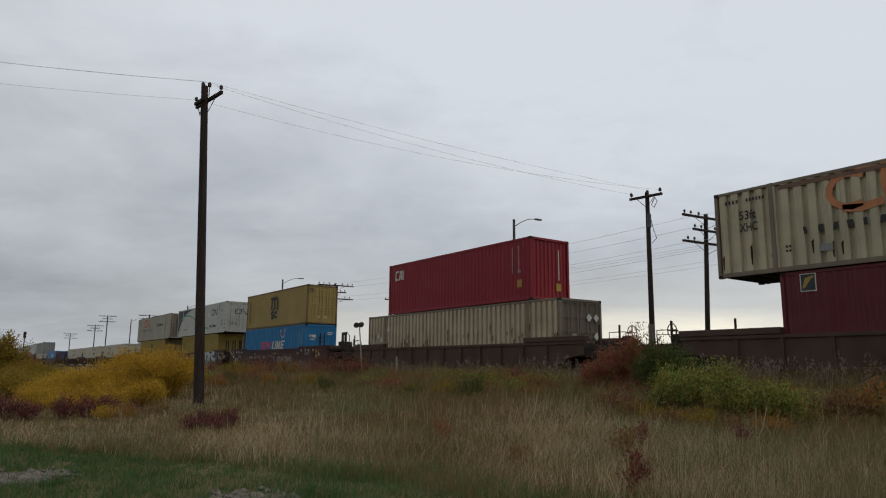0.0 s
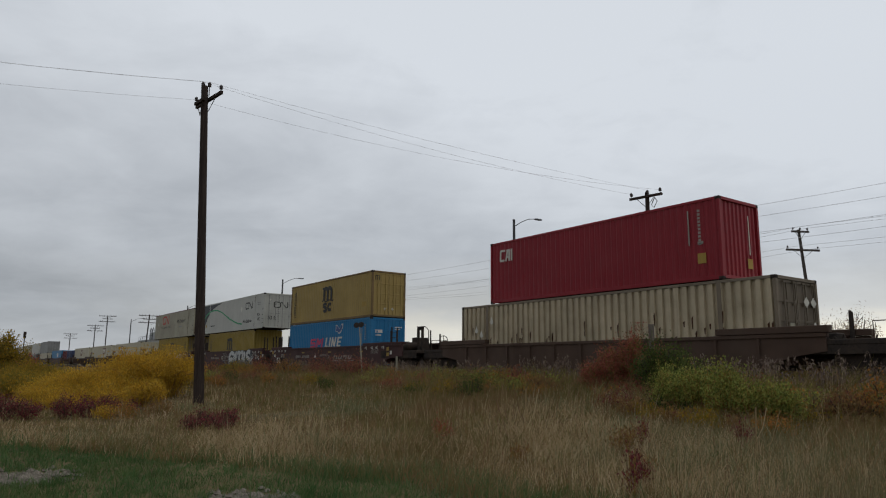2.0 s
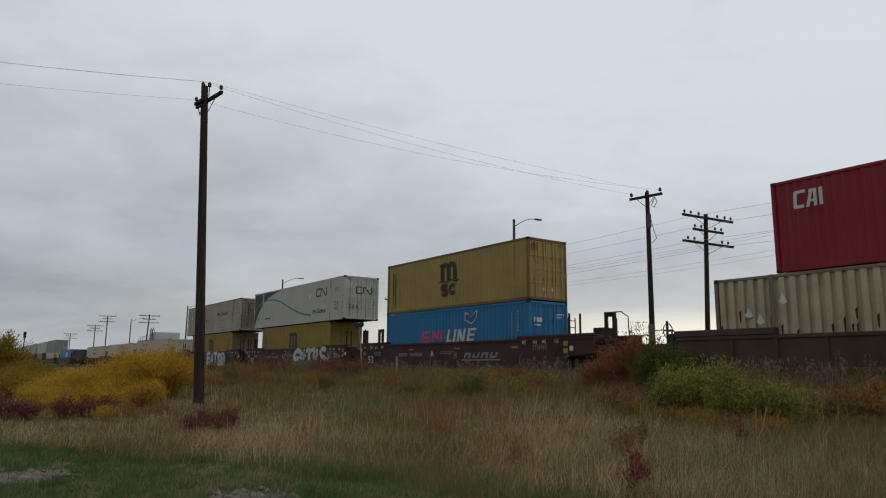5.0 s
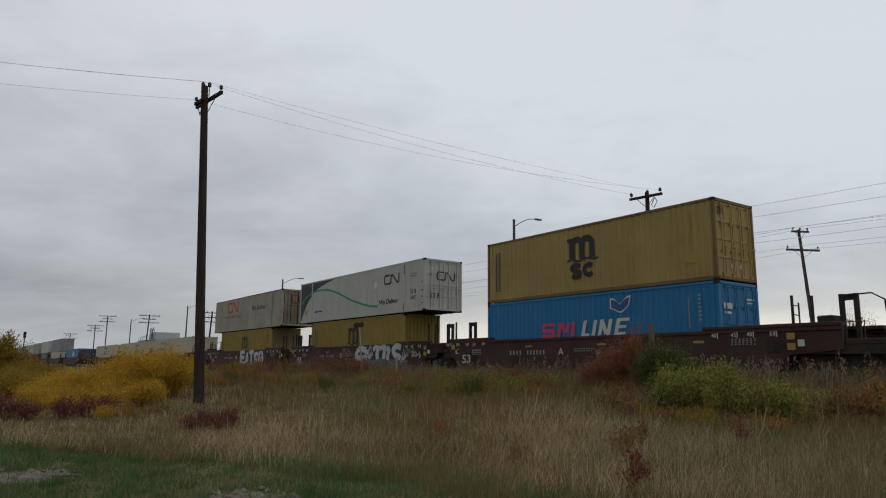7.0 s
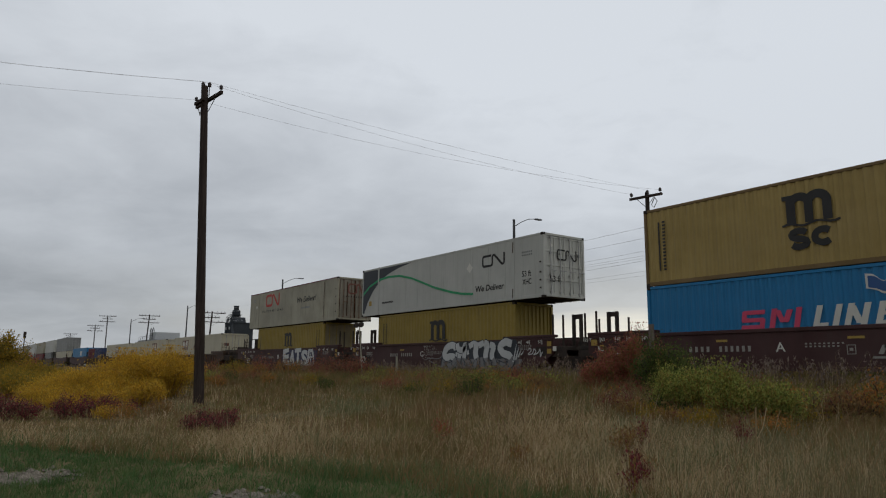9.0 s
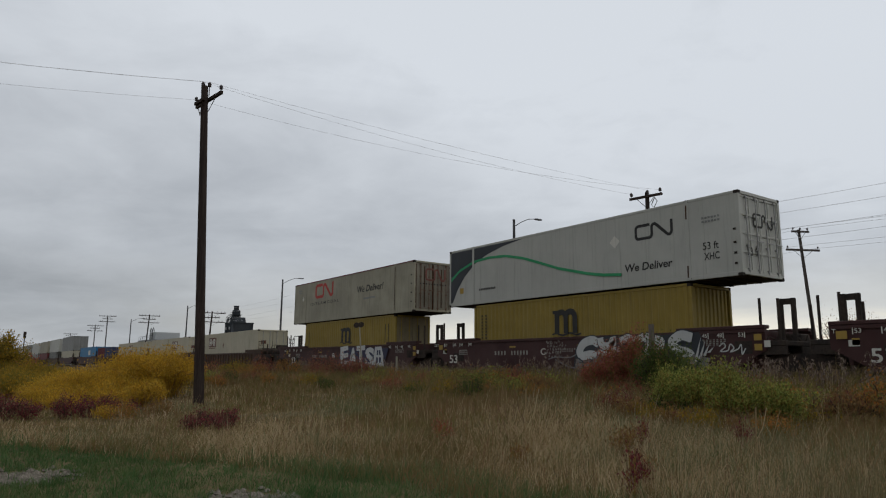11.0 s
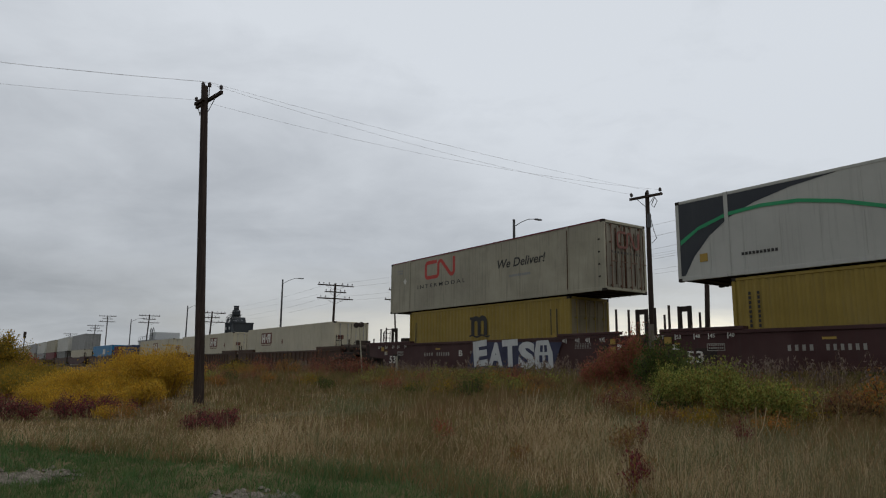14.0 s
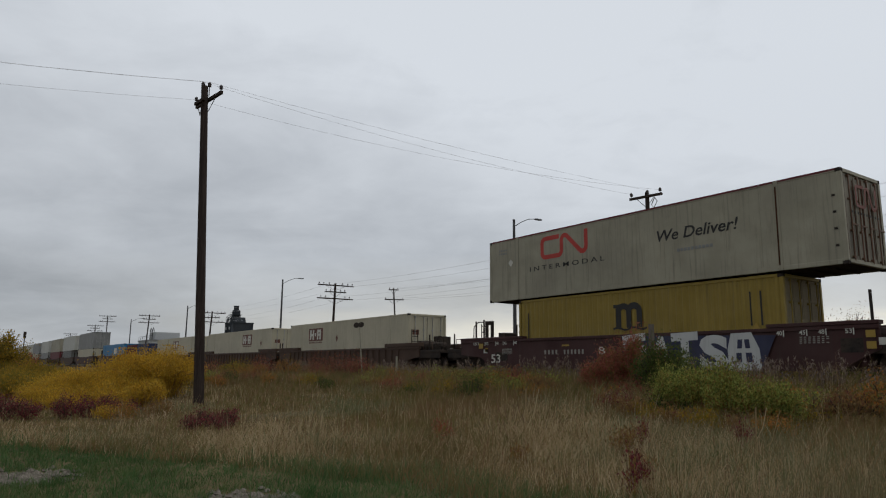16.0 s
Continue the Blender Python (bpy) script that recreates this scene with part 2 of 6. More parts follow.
def rod(bm, p, q, r0, r1=None, n=8, caps=True):
    """A tapered round bar from p to q."""
    p, q = Vector(p), Vector(q)
    r1 = r0 if r1 is None else r1
    d = (q - p).normalized()
    u = d.orthogonal().normalized()
    v = d.cross(u)
    rings = []
    for c, r in ((p, r0), (q, r1)):
        rings.append([bm.verts.new(c + r * (math.cos(k * math.tau / n) * u + math.sin(k * math.tau / n) * v)) for k in range(n)])
    for k in range(n):
        bm.faces.new((rings[0][k], rings[0][(k + 1) % n], rings[1][(k + 1) % n], rings[1][k]))
    if caps:
        bm.faces.new(rings[0][::-1]); bm.faces.new(rings[1])


def tube(bm, pts, r, n=6):
    """A round bar bent along points, in one skin."""
    P = [Vector(p) for p in pts]
    rings = []
    u = (P[1] - P[0]).orthogonal().normalized()
    for i, c in enumerate(P):
        d = (P[min(i + 1, len(P) - 1)] - P[max(i - 1, 0)]).normalized()
        u = (u - d * u.dot(d)).normalized()
        v = d.cross(u)
        rings.append([bm.verts.new(c + r * (math.cos(k * math.tau / n) * u + math.sin(k * math.tau / n) * v)) for k in range(n)])
    for a, b in zip(rings, rings[1:]):
        for k in range(n):
            bm.faces.new((a[k], a[(k + 1) % n], b[(k + 1) % n], b[k]))
    bm.faces.new(rings[0][::-1]); bm.faces.new(rings[-1])


def prism(bm, outline, y0, y1):
    """An outline in x and z given thickness from y0 to y1."""
    a = [bm.verts.new((x, y0, z)) for x, z in outline]
    b = [bm.verts.new((x, y1, z)) for x, z in outline]
    bm.faces.new(a); bm.faces.new(b[::-1])
    for k in range(len(a)):
        j = (k + 1) % len(a)
        bm.faces.new((a[j], a[k], b[k], b[j]))


def mesh_of(name, bm, material, smooth=False):
    bmesh.ops.recalc_face_normals(bm, faces=bm.faces)
    me = bpy.data.meshes.new(name)
    bm.to_mesh(me)
    bm.free()
    me.materials.append(material)
    if smooth:
        me.shade_smooth()
    return me


def part(name, bm, material, parent, label="", smooth=False):
    me = bm if isinstance(bm, bpy.types.Mesh) else mesh_of(name, bm, material, smooth)
    ob = new(name, me)
    ob.parent = parent
    if label:
        tagged(ob, label)
    return ob


def thing(name, label, category, group="", kind="", at=(0, 0, 0), turn=0.0):
    ob = new(name)
    ob.empty_display_size = 0.2
    ob.matrix_basis = pose(*at, 0, 0, turn)
    return tagged(ob, label, category, group, kind)


def B():
    return bmesh.new()


def text_mesh(words, size, material, bold=0.0, shear=0.0, space=1.0):
    """Letters as a thin mesh that stands in the x-z plane, facing -y, from its lower left corner."""
    cu = bpy.data.curves.new("letters", "FONT")
    cu.body, cu.size, cu.extrude, cu.offset, cu.shear, cu.space_character = words, size, 0.002, bold, shear, space
    cu.resolution_u = 3
    tmp = bpy.data.objects.new("letters", cu)
    scene.collection.objects.link(tmp)
    bpy.context.view_layer.update()
    me = bpy.data.meshes.new_from_object(tmp.evaluated_get(bpy.context.evaluated_depsgraph_get()))
    bpy.data.objects.remove(tmp)
    me.transform(Matrix.Rotation(radians(90), 4, "X"))
    me.materials.clear()
    me.materials.append(material)
    return me


def lettering(words, x0, x1, z, h, y, material, parent, bold=0.0, shear=0.0, end=False, space=1.0):
    """Words fitted between x0 and x1, with capitals h high, on a side wall; end: on the end wall, from y0 = x0 to x1."""
    me = text_mesh(words, 1.0, material, bold, shear, space)
    xs = [v.co.x for v in me.vertices]
    zs = [v.co.z for v in me.vertices]
    k, m = (x1 - x0) / (max(xs) - min(xs)), h / (max(zs) - min(zs))
    me.transform(Matrix.Diagonal((k, 1, m, 1)) @ Matrix.Translation((-min(xs), 0, -min(zs))))
    ob = part("lettering", me, material, parent)
    ob.matrix_basis = pose(y, x0, z, 0, 0, 90) if end else pose(x0, y, z)
    return ob


def ribbon(bm, pts, w, y, thick=0.006, closed=False):
    """A flat band of width w along points (x, z), mitred at its bends."""
    n = len(pts)
    P = [Vector(p) for p in pts]
    rows = []
    for i in range(n):
        a = P[i] - P[i - 1] if i or closed else P[1] - P[0]
        b = P[(i + 1) % n] - P[i] if i < n - 1 or closed else P[i] - P[i - 1]
        d = (a.normalized() + b.normalized())
        d = d.normalized() if d.length > 1e-6 else a.normalized()
        k = w / 2 / max(0.5, d.dot(a.normalized()))
        m = Vector((-d.y, d.x)) * k
        rows.append([bm.verts.new((P[i].x + s * m.x, yy, P[i].y + s * m.y)) for s, yy in ((1, y - thick), (-1, y - thick), (-1, y), (1, y))])
    for i in range(n if closed else n - 1):
        r, q = rows[i], rows[(i + 1) % n]
        for j in range(4):
            bm.faces.new((r[j], r[(j + 1) % 4], q[(j + 1) % 4], q[j]))
    if not closed:
        bm.faces.new(rows[0][::-1]); bm.faces.new(rows[-1])


def arc(cx, cz, rx, rz, a0, a1, n=8):
    return [(cx + rx * math.cos(radians(a0 + (a1 - a0) * k / n)), cz + rz * math.sin(radians(a0 + (a1 - a0) * k / n))) for k in range(n + 1)]


def bars(name, rects, y, material, parent, label="", thick=0.006):
    """Flat upright shapes on a side wall: rectangles x0, x1, z0, z1 or outlines of (x, z)."""
    if len(rects) > 1 and name in ("placard", "plate", "reflector", "marking"):
        return [bars(name, [r], y, material, parent, label, thick) for r in rects][0]
    bm = B()
    for i, r in enumerate(rects):
        y -= 0.0012 if i else 0.0
        if isinstance(r, dict):
            ribbon(bm, r["path"], r["w"], y, thick)
        elif isinstance(r[0], tuple):
            prism(bm, r, y - thick, y)
        else:
            box(bm, r[0], r[1], y - thick, y, r[2], r[3])
    return part(name, bm, material, parent, label)


def end_bars(name, rects, x, material, parent, label="", thick=0.006):
    for y0, y1, z0, z1 in rects:
        bm = B()
        box(bm, x, x + thick, y0, y1, z0, z1)
        part(name, bm, material, parent, label)


def slanted(x, z, w, h, lean):
    return ((x, z), (x + w, z), (x + w + lean, z + h), (x + lean, z + h))


# ---- what rolls: every car and every box on it ----
TRAIN = []      # (thing, x at the clip's start, y, z)
WHEELS = []     # (wheelset, x, z in the car's space)


def rolled(t):
    return 4.6819 * t - 0.00067 * t * t - 0.000203 * t ** 3


# ---- ground ----
def smooth_step(v, a, b):
    k = min(1.0, max(0.0, (v - a) / (b - a)))
    return k * k * (3 - 2 * k)


def ground_z(x, y):
    """Flat verge, a slope up to the railway bank, and level land beyond."""
    z = 0.62 * smooth_step(y, 4.5, 15.5) + 0.35 * smooth_step(y, 17.0, 19.6)
    far = smooth_step(y, 19.5, 23)
    z += (0.05 + 0.03 * noise.noise((x * 0.25, y * 0.25, 0))) * (1 - far) * smooth_step(y, -2, 4)
    if y < 19:
        z += 0.10 * noise.noise((x * 0.35, y * 0.35, 3.1)) * smooth_step(y, 2, 7) + 0.02 * noise.noise((x * 1.5, y * 1.5, 8.0))
    return z


SOIL = rough_surface("grassy_soil", (0.10, 0.078, 0.038), (0.145, 0.112, 0.058), 0.5, 0.95, 0.8, 0.06, 9.0)
BALLAST = rough_surface("crushed_ballast", (0.07, 0.06, 0.052), (0.12, 0.105, 0.095), 3.0, 0.95, 1.0, 0.05, 22.0)


def build_ground():
    xs = sorted({*[-2500, -1200, -600, -350, -220, -160, -130, 120, 200, 400, 900, 2500], *range(-110, 30, 2), *[v * 0.5 for v in range(-90, 12)], *range(30, 110, 10)})
    ys = sorted({*[-2500, -900, -300, -100, -40, -20, -10, -5], *[v * 0.5 for v in range(-4, 52)], 27, 30, 40, 60, 100, 200, 400, 900, 2500})
    bm = B()
    grid = [[bm.verts.new((x, y, ground_z(x, y))) for x in xs] for y in ys]
    for j in range(len(ys) - 1):
        for i in range(len(xs) - 1):
            bm.faces.new((grid[j][i], grid[j][i + 1], grid[j + 1][i + 1], grid[j + 1][i]))
    tagged(new("ground", mesh_of("ground", bm, SOIL, True)), "brown grassy soil rising to a railway bank", "ground", kind="structure")


build_ground()


def build_track():
    track = thing("railway_track", "rusty steel rails on wooden sleepers and grey ballast", "railway track", kind="structure")
    bm = B()
    prof = [(19.2, 0.9), (20.3, RAIL - 0.22), (TRACK_Y + 1.85, RAIL - 0.22), (25.2, 0.9)]
    a = [bm.verts.new((-600, y, z)) for y, z in prof]
    b = [bm.verts.new((120, y, z)) for y, z in prof]
    for k in range(3):
        bm.faces.new((a[k], b[k], b[k + 1], a[k + 1]))
    bm.faces.new(a[::-1]); bm.faces.new(b)
    part("ballast_bed", bm, BALLAST, track, "grey crushed stone ballast")
    for s in (-0.75, 0.75):
        bm = B()
        y = TRACK_Y + s
        box(bm, -600, 120, y - 0.035, y + 0.035, RAIL - 0.04, RAIL, 0.008)
        box(bm, -600, 120, y - 0.01, y + 0.01, RAIL - 0.15, RAIL - 0.04)
        box(bm, -600, 120, y - 0.07, y + 0.07, RAIL - 0.17, RAIL - 0.15)
        part("rail", bm, RAIL_STEEL, track)
    bm = B()
    box(bm, -0.11, 0.11, -1.3, 1.3, -0.14, 0.0, 0.01)
    me = mesh_of("sleeper", bm, POLE_WOOD)
    for k in range(180):
        ob = part("sleeper", me, POLE_WOOD, track)
        ob.location = (-100 + k * 0.6, TRACK_Y + random.uniform(-0.03, 0.03), RAIL - 0.165)


build_track()


# ---- freight containers ----
def corrugated(bm, x0, x1, y_out, y_in, z0, z1, pitch, flat=0.3, slope=0.2):
    """Trapezoid ribs along x between two depths, with a plain back."""
    n = max(1, round((x1 - x0) / pitch))
    p = (x1 - x0) / n
    prof = [(x0, y_in)]
    for k in range(n):
        s = x0 + k * p
        prof += [(s + p * (0.5 - flat / 2 - slope), y_in), (s + p * (0.5 - flat / 2), y_out), (s + p * (0.5 + flat / 2), y_out), (s + p * (0.5 + flat / 2 + slope), y_in)]
    prof.append((x1, y_in))
    lo = [bm.verts.new((x, y, z0)) for x, y in prof]
    hi = [bm.verts.new((x, y, z1)) for x, y in prof]
    for k in range(len(prof) - 1):
        bm.faces.new((lo[k], lo[k + 1], hi[k + 1], hi[k]))


MESHES = {}


def side_mesh(key, L, H, depth, pitch, paint, flat):
    if key not in MESHES:
        bm = B()
        if pitch:
            corrugated(bm, 0.1, L - 0.1, 0.012, 0.012 + depth, 0.16, H - 0.1, pitch, flat, 0.2 if flat < 0.4 else 0.05)
        else:
            corrugated(bm, 0.1, L - 0.1, 0.012, 0.02, 0.14, H - 0.08, 1.22, 0.985, 0.003)
        MESHES[key] = mesh_of("side_wall", bm, paint)
    return MESHES[key]


def container(name, label, L, H, W, paint, x, z, pitch=0.278, depth=0.036, flat=0.3, posts=(), door_style="ribs", dark_end=False, group="containers on the train", y=NEAR_Y, rail_paint=None, bar_paint=None, door_paint=None):
    """A freight container: x along its side from the left end, y away, z up from its floor. Doors at the far x end."""
    c = thing(name, label, "container", group)
    rp = rail_paint or paint
    part("side_wall", side_mesh((L, H, depth, pitch, paint.name, flat), L, H, depth, pitch, paint, flat), paint, c)
    back = part("side_wall", side_mesh((L, H, depth, pitch, paint.name, flat), L, H, depth, pitch, paint, flat), paint, c)
    back.matrix_basis = Matrix.Translation((L, W, 0)) @ Matrix.Rotation(math.pi, 4, "Z")
    bm = B()
    if pitch:
        corrugated(bm, -W + 0.1, -0.1, 0.012, 0.012 + depth, 0.16, H - 0.1, pitch, flat)
    else:
        box(bm, -W + 0.1, -0.1, 0.012, 0.05, 0.14, H - 0.08)
    bmesh.ops.rotate(bm, verts=bm.verts, matrix=Matrix.Rotation(radians(-90), 3, "Z"))
    part("end_wall", bm, paint, c)
    bm = B()
    box(bm, 0.05, L - 0.05, 0.05, W - 0.05, H - 0.045, H - 0.02)
    n = round(L / 0.5)
    for k in range(n):
        box(bm, 0.2 + k * (L - 0.4) / n, 0.35 + k * (L - 0.4) / n, 0.2, W - 0.2, H - 0.02, H - 0.006)
    part("roof", bm, paint, c)
    bm = B()
    box(bm, 0.1, L - 0.1, 0.06, W - 0.06, 0.05, 0.14)
    part("underframe", bm, DARK_STEEL, c)
    if ("cross_member", W) not in MESHES:
        bm = B(); box(bm, -0.04, 0.04, 0.08, W - 0.08, 0.0, 0.05)
        MESHES["cross_member", W] = mesh_of("cross_member", bm, DARK_STEEL)
    for k in range(int(L / 0.6) if x > -130 and L > 13 and z > 4 else 0):
        part("cross_member", MESHES["cross_member", W], DARK_STEEL, c).location = (0.34 + k * 0.6, 0, 0)
    for yy in (0, W - 0.07):
        bm = B(); box(bm, 0.09, L - 0.09, yy, yy + 0.07, 0.02, 0.165, 0.01)
        part("bottom_rail", bm, rp, c)
        bm = B(); box(bm, 0.09, L - 0.09, yy, yy + 0.07, H - 0.11, H - 0.008, 0.01)
        part("top_rail", bm, rp, c)
    for xx in (0, L - 0.12):
        for yy in (0, W - 0.12):
            bm = B(); box(bm, xx, xx + 0.12, yy, yy + 0.12, 0.11, H - 0.11, 0.012)
            part("corner_post", bm, rp, c)
        for zz in (0.06, H - 0.12):
            bm = B(); box(bm, xx, xx + 0.12, 0.12, W - 0.12, zz, zz + 0.11, 0.008)
            part("end_rail", bm, rp, c)
    cast_x = [0, L - 0.178]
    for px in posts:
        for yy in (-0.012, W - 0.09):
            bm = B(); box(bm, px - 0.075, px + 0.075, yy, yy + 0.102, 0.02, H - 0.01, 0.012)
            part("stacking_post", bm, rp, c)
        cast_x.append(px - 0.09)
    if "cast" not in MESHES:
        bm = B(); box(bm, 0, 0.178, 0, 0.162, 0, 0.118, 0.014)
        box(bm, 0.05, 0.128, -0.001, 0.02, 0.03, 0.09)
        MESHES["cast"] = mesh_of("corner_casting", bm, DARK_STEEL)
    for xx in cast_x:
        for yy in (-0.004, W - 0.158):
            for zz in (0.0, H - 0.118):
                ob = part("corner_casting", MESHES["cast"], DARK_STEEL, c)
                ob.location = (xx, yy, zz)
    # doors, or a blind ribbed end
    X = L - 0.06
    if door_style == "blind":
        bm = B()
        corrugated(bm, 0.12, W - 0.12, -X, 0.05 - X, 0.17, H - 0.13, 0.25, 0.34, 0.16)
        bmesh.ops.rotate(bm, verts=bm.verts, matrix=Matrix.Rotation(radians(90), 3, "Z"))
        part("end_wall", bm, paint, c)
    for k in (0, 1) if door_style != "blind" else ():
        y0, y1 = (0.12, W / 2 - 0.012) if k == 0 else (W / 2 + 0.012, W - 0.12)
        bm = B()
        box(bm, X - 0.04, X, y0, y1, 0.17, H - 0.13)
        if door_style == "ribs":
            for q in range(5):
                zz = 0.17 + (H - 0.38) * q / 4
                box(bm, X, X + 0.03, y0, y1, zz, zz + 0.08, 0.006)
            for yy in (y0, (y0 + y1) / 2 - 0.03, y1 - 0.06):
                box(bm, X, X + 0.027, yy, yy + 0.06, 0.17, H - 0.13)
        elif door_style == "flutes":
            for q in range(4):
                yy = y0 + 0.08 + (y1 - y0 - 0.2) * q / 3
                box(bm, X, X + 0.028, yy, yy + 0.1, 0.2, H - 0.18, 0.008)
        else:
            for zz in (0.17, H - 0.21):
                box(bm, X, X + 0.02, y0, y1, zz, zz + 0.08)
        d = part("door", bm, door_paint or paint, c)
        for yy in (y0 + (y1 - y0) * 0.28, y0 + (y1 - y0) * 0.78):
            bm = B(); rod(bm, (X + 0.06, yy, 0.14), (X + 0.06, yy, H - 0.14), 0.02, 0.02, 7)
            for zz in (0.22, H * 0.35, H * 0.68, H - 0.22):
                box(bm, X, X + 0.08, yy - 0.04, yy + 0.04, zz, zz + 0.06)
            box(bm, X + 0.06, X + 0.085, yy, yy + 0.36, H * 0.42, H * 0.42 + 0.04)
            part("locking_bar", bm, bar_paint or (paint if pitch else GALV), d, "steel locking bar")
        for zz in (0.35, H * 0.5, H - 0.45):
            bm = B()
            yy = y0 - 0.05 if k == 0 else y1 - 0.02
            box(bm, X, X + 0.045, yy, yy + 0.07, zz, zz + 0.13, 0.008)
            part("hinge", bm, rp, d)
    if door_style != "blind":
        bm = B(); box(bm, X - 0.02, X + 0.012, W / 2 - 0.012, W / 2 + 0.012, 0.17, H - 0.13)
        part("door_gasket", bm, GASKET, c)
    TRAIN.append((c, x, y, z))
    return c


LOW, HIGH = 1.69, 4.585      # floors of the lower and the upper boxes
STD, TALL, W8 = 2.591, 2.896, 2.438
L40, L53, W53 = 12.192, 16.154, 2.591
Y53 = NEAR_Y - 0.076
P53 = (1.98, 14.17)


def stamp_rows(c, x0, z0, rows, y, paint, w=0.07, gap=0.03, h=0.06, name="marking"):
    """Small unreadable print as rows of short bars."""
    rects = []
    for r, count in enumerate(rows):
        for k in range(count):
            rects.append((x0 + k * (w + gap), x0 + k * (w + gap) + w, z0 - r * (h * 1.9), z0 - r * (h * 1.9) + h))
    ob = bars(name, rects, y, paint, c)
    return ob if name == "marking" else tagged(ob, kind="stuff")


def flowing(pts, n=5):
    """A smooth line through the points."""
    v = [Vector((*p, 0)) for p in pts]
    v = [v[0] * 2 - v[1]] + v + [v[-1] * 2 - v[-2]]
    line = []
    for a, b, c, d in zip(v, v[1:], v[2:], v[3:]):
        for k in range(n):
            u = k / n
            p = b + (c - a) * (u / 2) + (a * 2 - b * 5 + c * 4 - d) * (u * u / 2) + (b * 3 - a - c * 3 + d) * (u ** 3 / 2)
            line.append((p.x, p.y))
    return line + [(v[-2].x, v[-2].y)]


def ribbon_logo(c, x, z, w, h, t, y, paint):
    """A plain looped ribbon: an open bracket that runs on into a zigzag."""
    r = 0.2 * h
    e = t / 2
    x0, x1, z0, z1 = x + e, x + w - e, z + e, z + h - e
    m = x + w * 0.46
    path = [(m - w * 0.05, z1), (x0 + r, z1)] + arc(x0 + r, z1 - r, r, r, 90, 180, 4)[1:] + arc(x0 + r, z0 + r, r, r, 180, 270, 4) + [(m - r, z0)] + arc(m - r, z0 + r, r, r, 270, 360, 4)[1:] + arc(m + r, z1 - r, r, r, 180, 60, 5)
    path += [(x1 - r * 1.9, z0 + r * 0.5)] + arc(x1 - r, z0 + r, r, r, 225, 360, 5)[1:] + [(x1, z + h)]
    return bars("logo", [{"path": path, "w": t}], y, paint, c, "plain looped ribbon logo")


def arch_logo(c, x, z, w, h, y, paint, tall=True):
    """Stout uprights under two round arches; below them two curled blocks."""
    lo = z + (h * 0.46 if tall else 0.0)
    top = z + h
    u = w * 0.19
    s = (w * 0.92 - u) / 2
    x0 = x + w * 0.04 + u / 2
    shapes = [(x0 - u * 0.5, x0 + u * 0.5, lo, top)]
    for k in range(2):
        xa, xb = x0 + k * s, x0 + (k + 1) * s
        r = s / 2
        shapes.append({"path": arc((xa + xb) / 2, top - r * 0.85 - u * 0.28, r, r * 0.85, 160, 0, 8) + [(xb, lo)], "w": u * (0.95 if k else 0.9)})
    shapes.append((x0 - u * 0.9, x0 + u * 0.4, top - u * 0.5, top))
    shapes.append({"path": [(x - w * 0.06 + w * 1.16 * k / 12, lo - 0.03 + 0.045 * math.sin(k * 1.05)) for k in range(13)], "w": 0.07})
    if tall:
        b, t = h * 0.36, h * 0.12
        for k in range(2):
            cx, cz, rx = x + w * (0.27 + 0.48 * k), z + b / 2, w * 0.17
            if k:
                shapes.append({"path": arc(cx, cz, rx, b / 2 - t / 2, 45, 315, 12), "w": t})
            else:
                shapes.append({"path": arc(cx, cz + b * 0.21, rx * 0.9, b * 0.2, 20, 270, 8) + arc(cx, cz - b * 0.21, rx * 0.9, b * 0.2, 90, -160, 8), "w": t})
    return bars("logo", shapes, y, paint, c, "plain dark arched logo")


def remap(shapes, kx, ox, kz, oz):
    return [tuple((ox + kx * px, oz + kz * pz) for px, pz in sh) for sh in shapes]


def placards(c, x, spots, paint, size=0.28):
    """Diamond plates on the doors."""
    for yy, zz in spots:
        bm = B()
        pts = [(yy, zz - size / 2), (yy + size / 2, zz), (yy, zz + size / 2), (yy - size / 2, zz)]
        a = [bm.verts.new((x, p, q)) for p, q in pts]
        b = [bm.verts.new((x + 0.008, p, q)) for p, q in pts]
        bm.faces.new(a); bm.faces.new(b)
        for k in range(4):
            bm.faces.new((a[k], a[(k + 1) % 4], b[(k + 1) % 4], b[k]))
        part("placard", bm, paint, c, "white diamond placard")


def hinge_marks(c, x, heights):
    """Dark door hinges that wrap round the corner post onto the side."""
    for z in heights:
        bm = B(); box(bm, x + 0.12, x + 0.22, -0.012, 0.004, z, z + 0.07, 0.004)
        part("hinge", bm, DARK_STEEL, c, "dark steel door hinge")


def rust_runs(c, L, pitch, count, seed, low, high):
    """Dark rust that runs down single ribs of a side wall."""
    rnd = random.Random(seed)
    p = (L - 0.2) / max(1, round((L - 0.2) / pitch))
    for _ in range(count):
        x = 0.1 + (rnd.randrange(int((L - 0.2) / p)) + 0.5) * p + rnd.choice((-0.2, 0.18)) * p
        z = rnd.uniform(low, high)
        h = rnd.uniform(0.12, 0.5)
        bars("rust_streak", [((x - 0.01, z), (x + 0.024, z - 0.03), (x + 0.045, z + h), (x - 0.03, z + h * 0.8))], 0.0095, DARK_RUST, c, "dark rust streak")


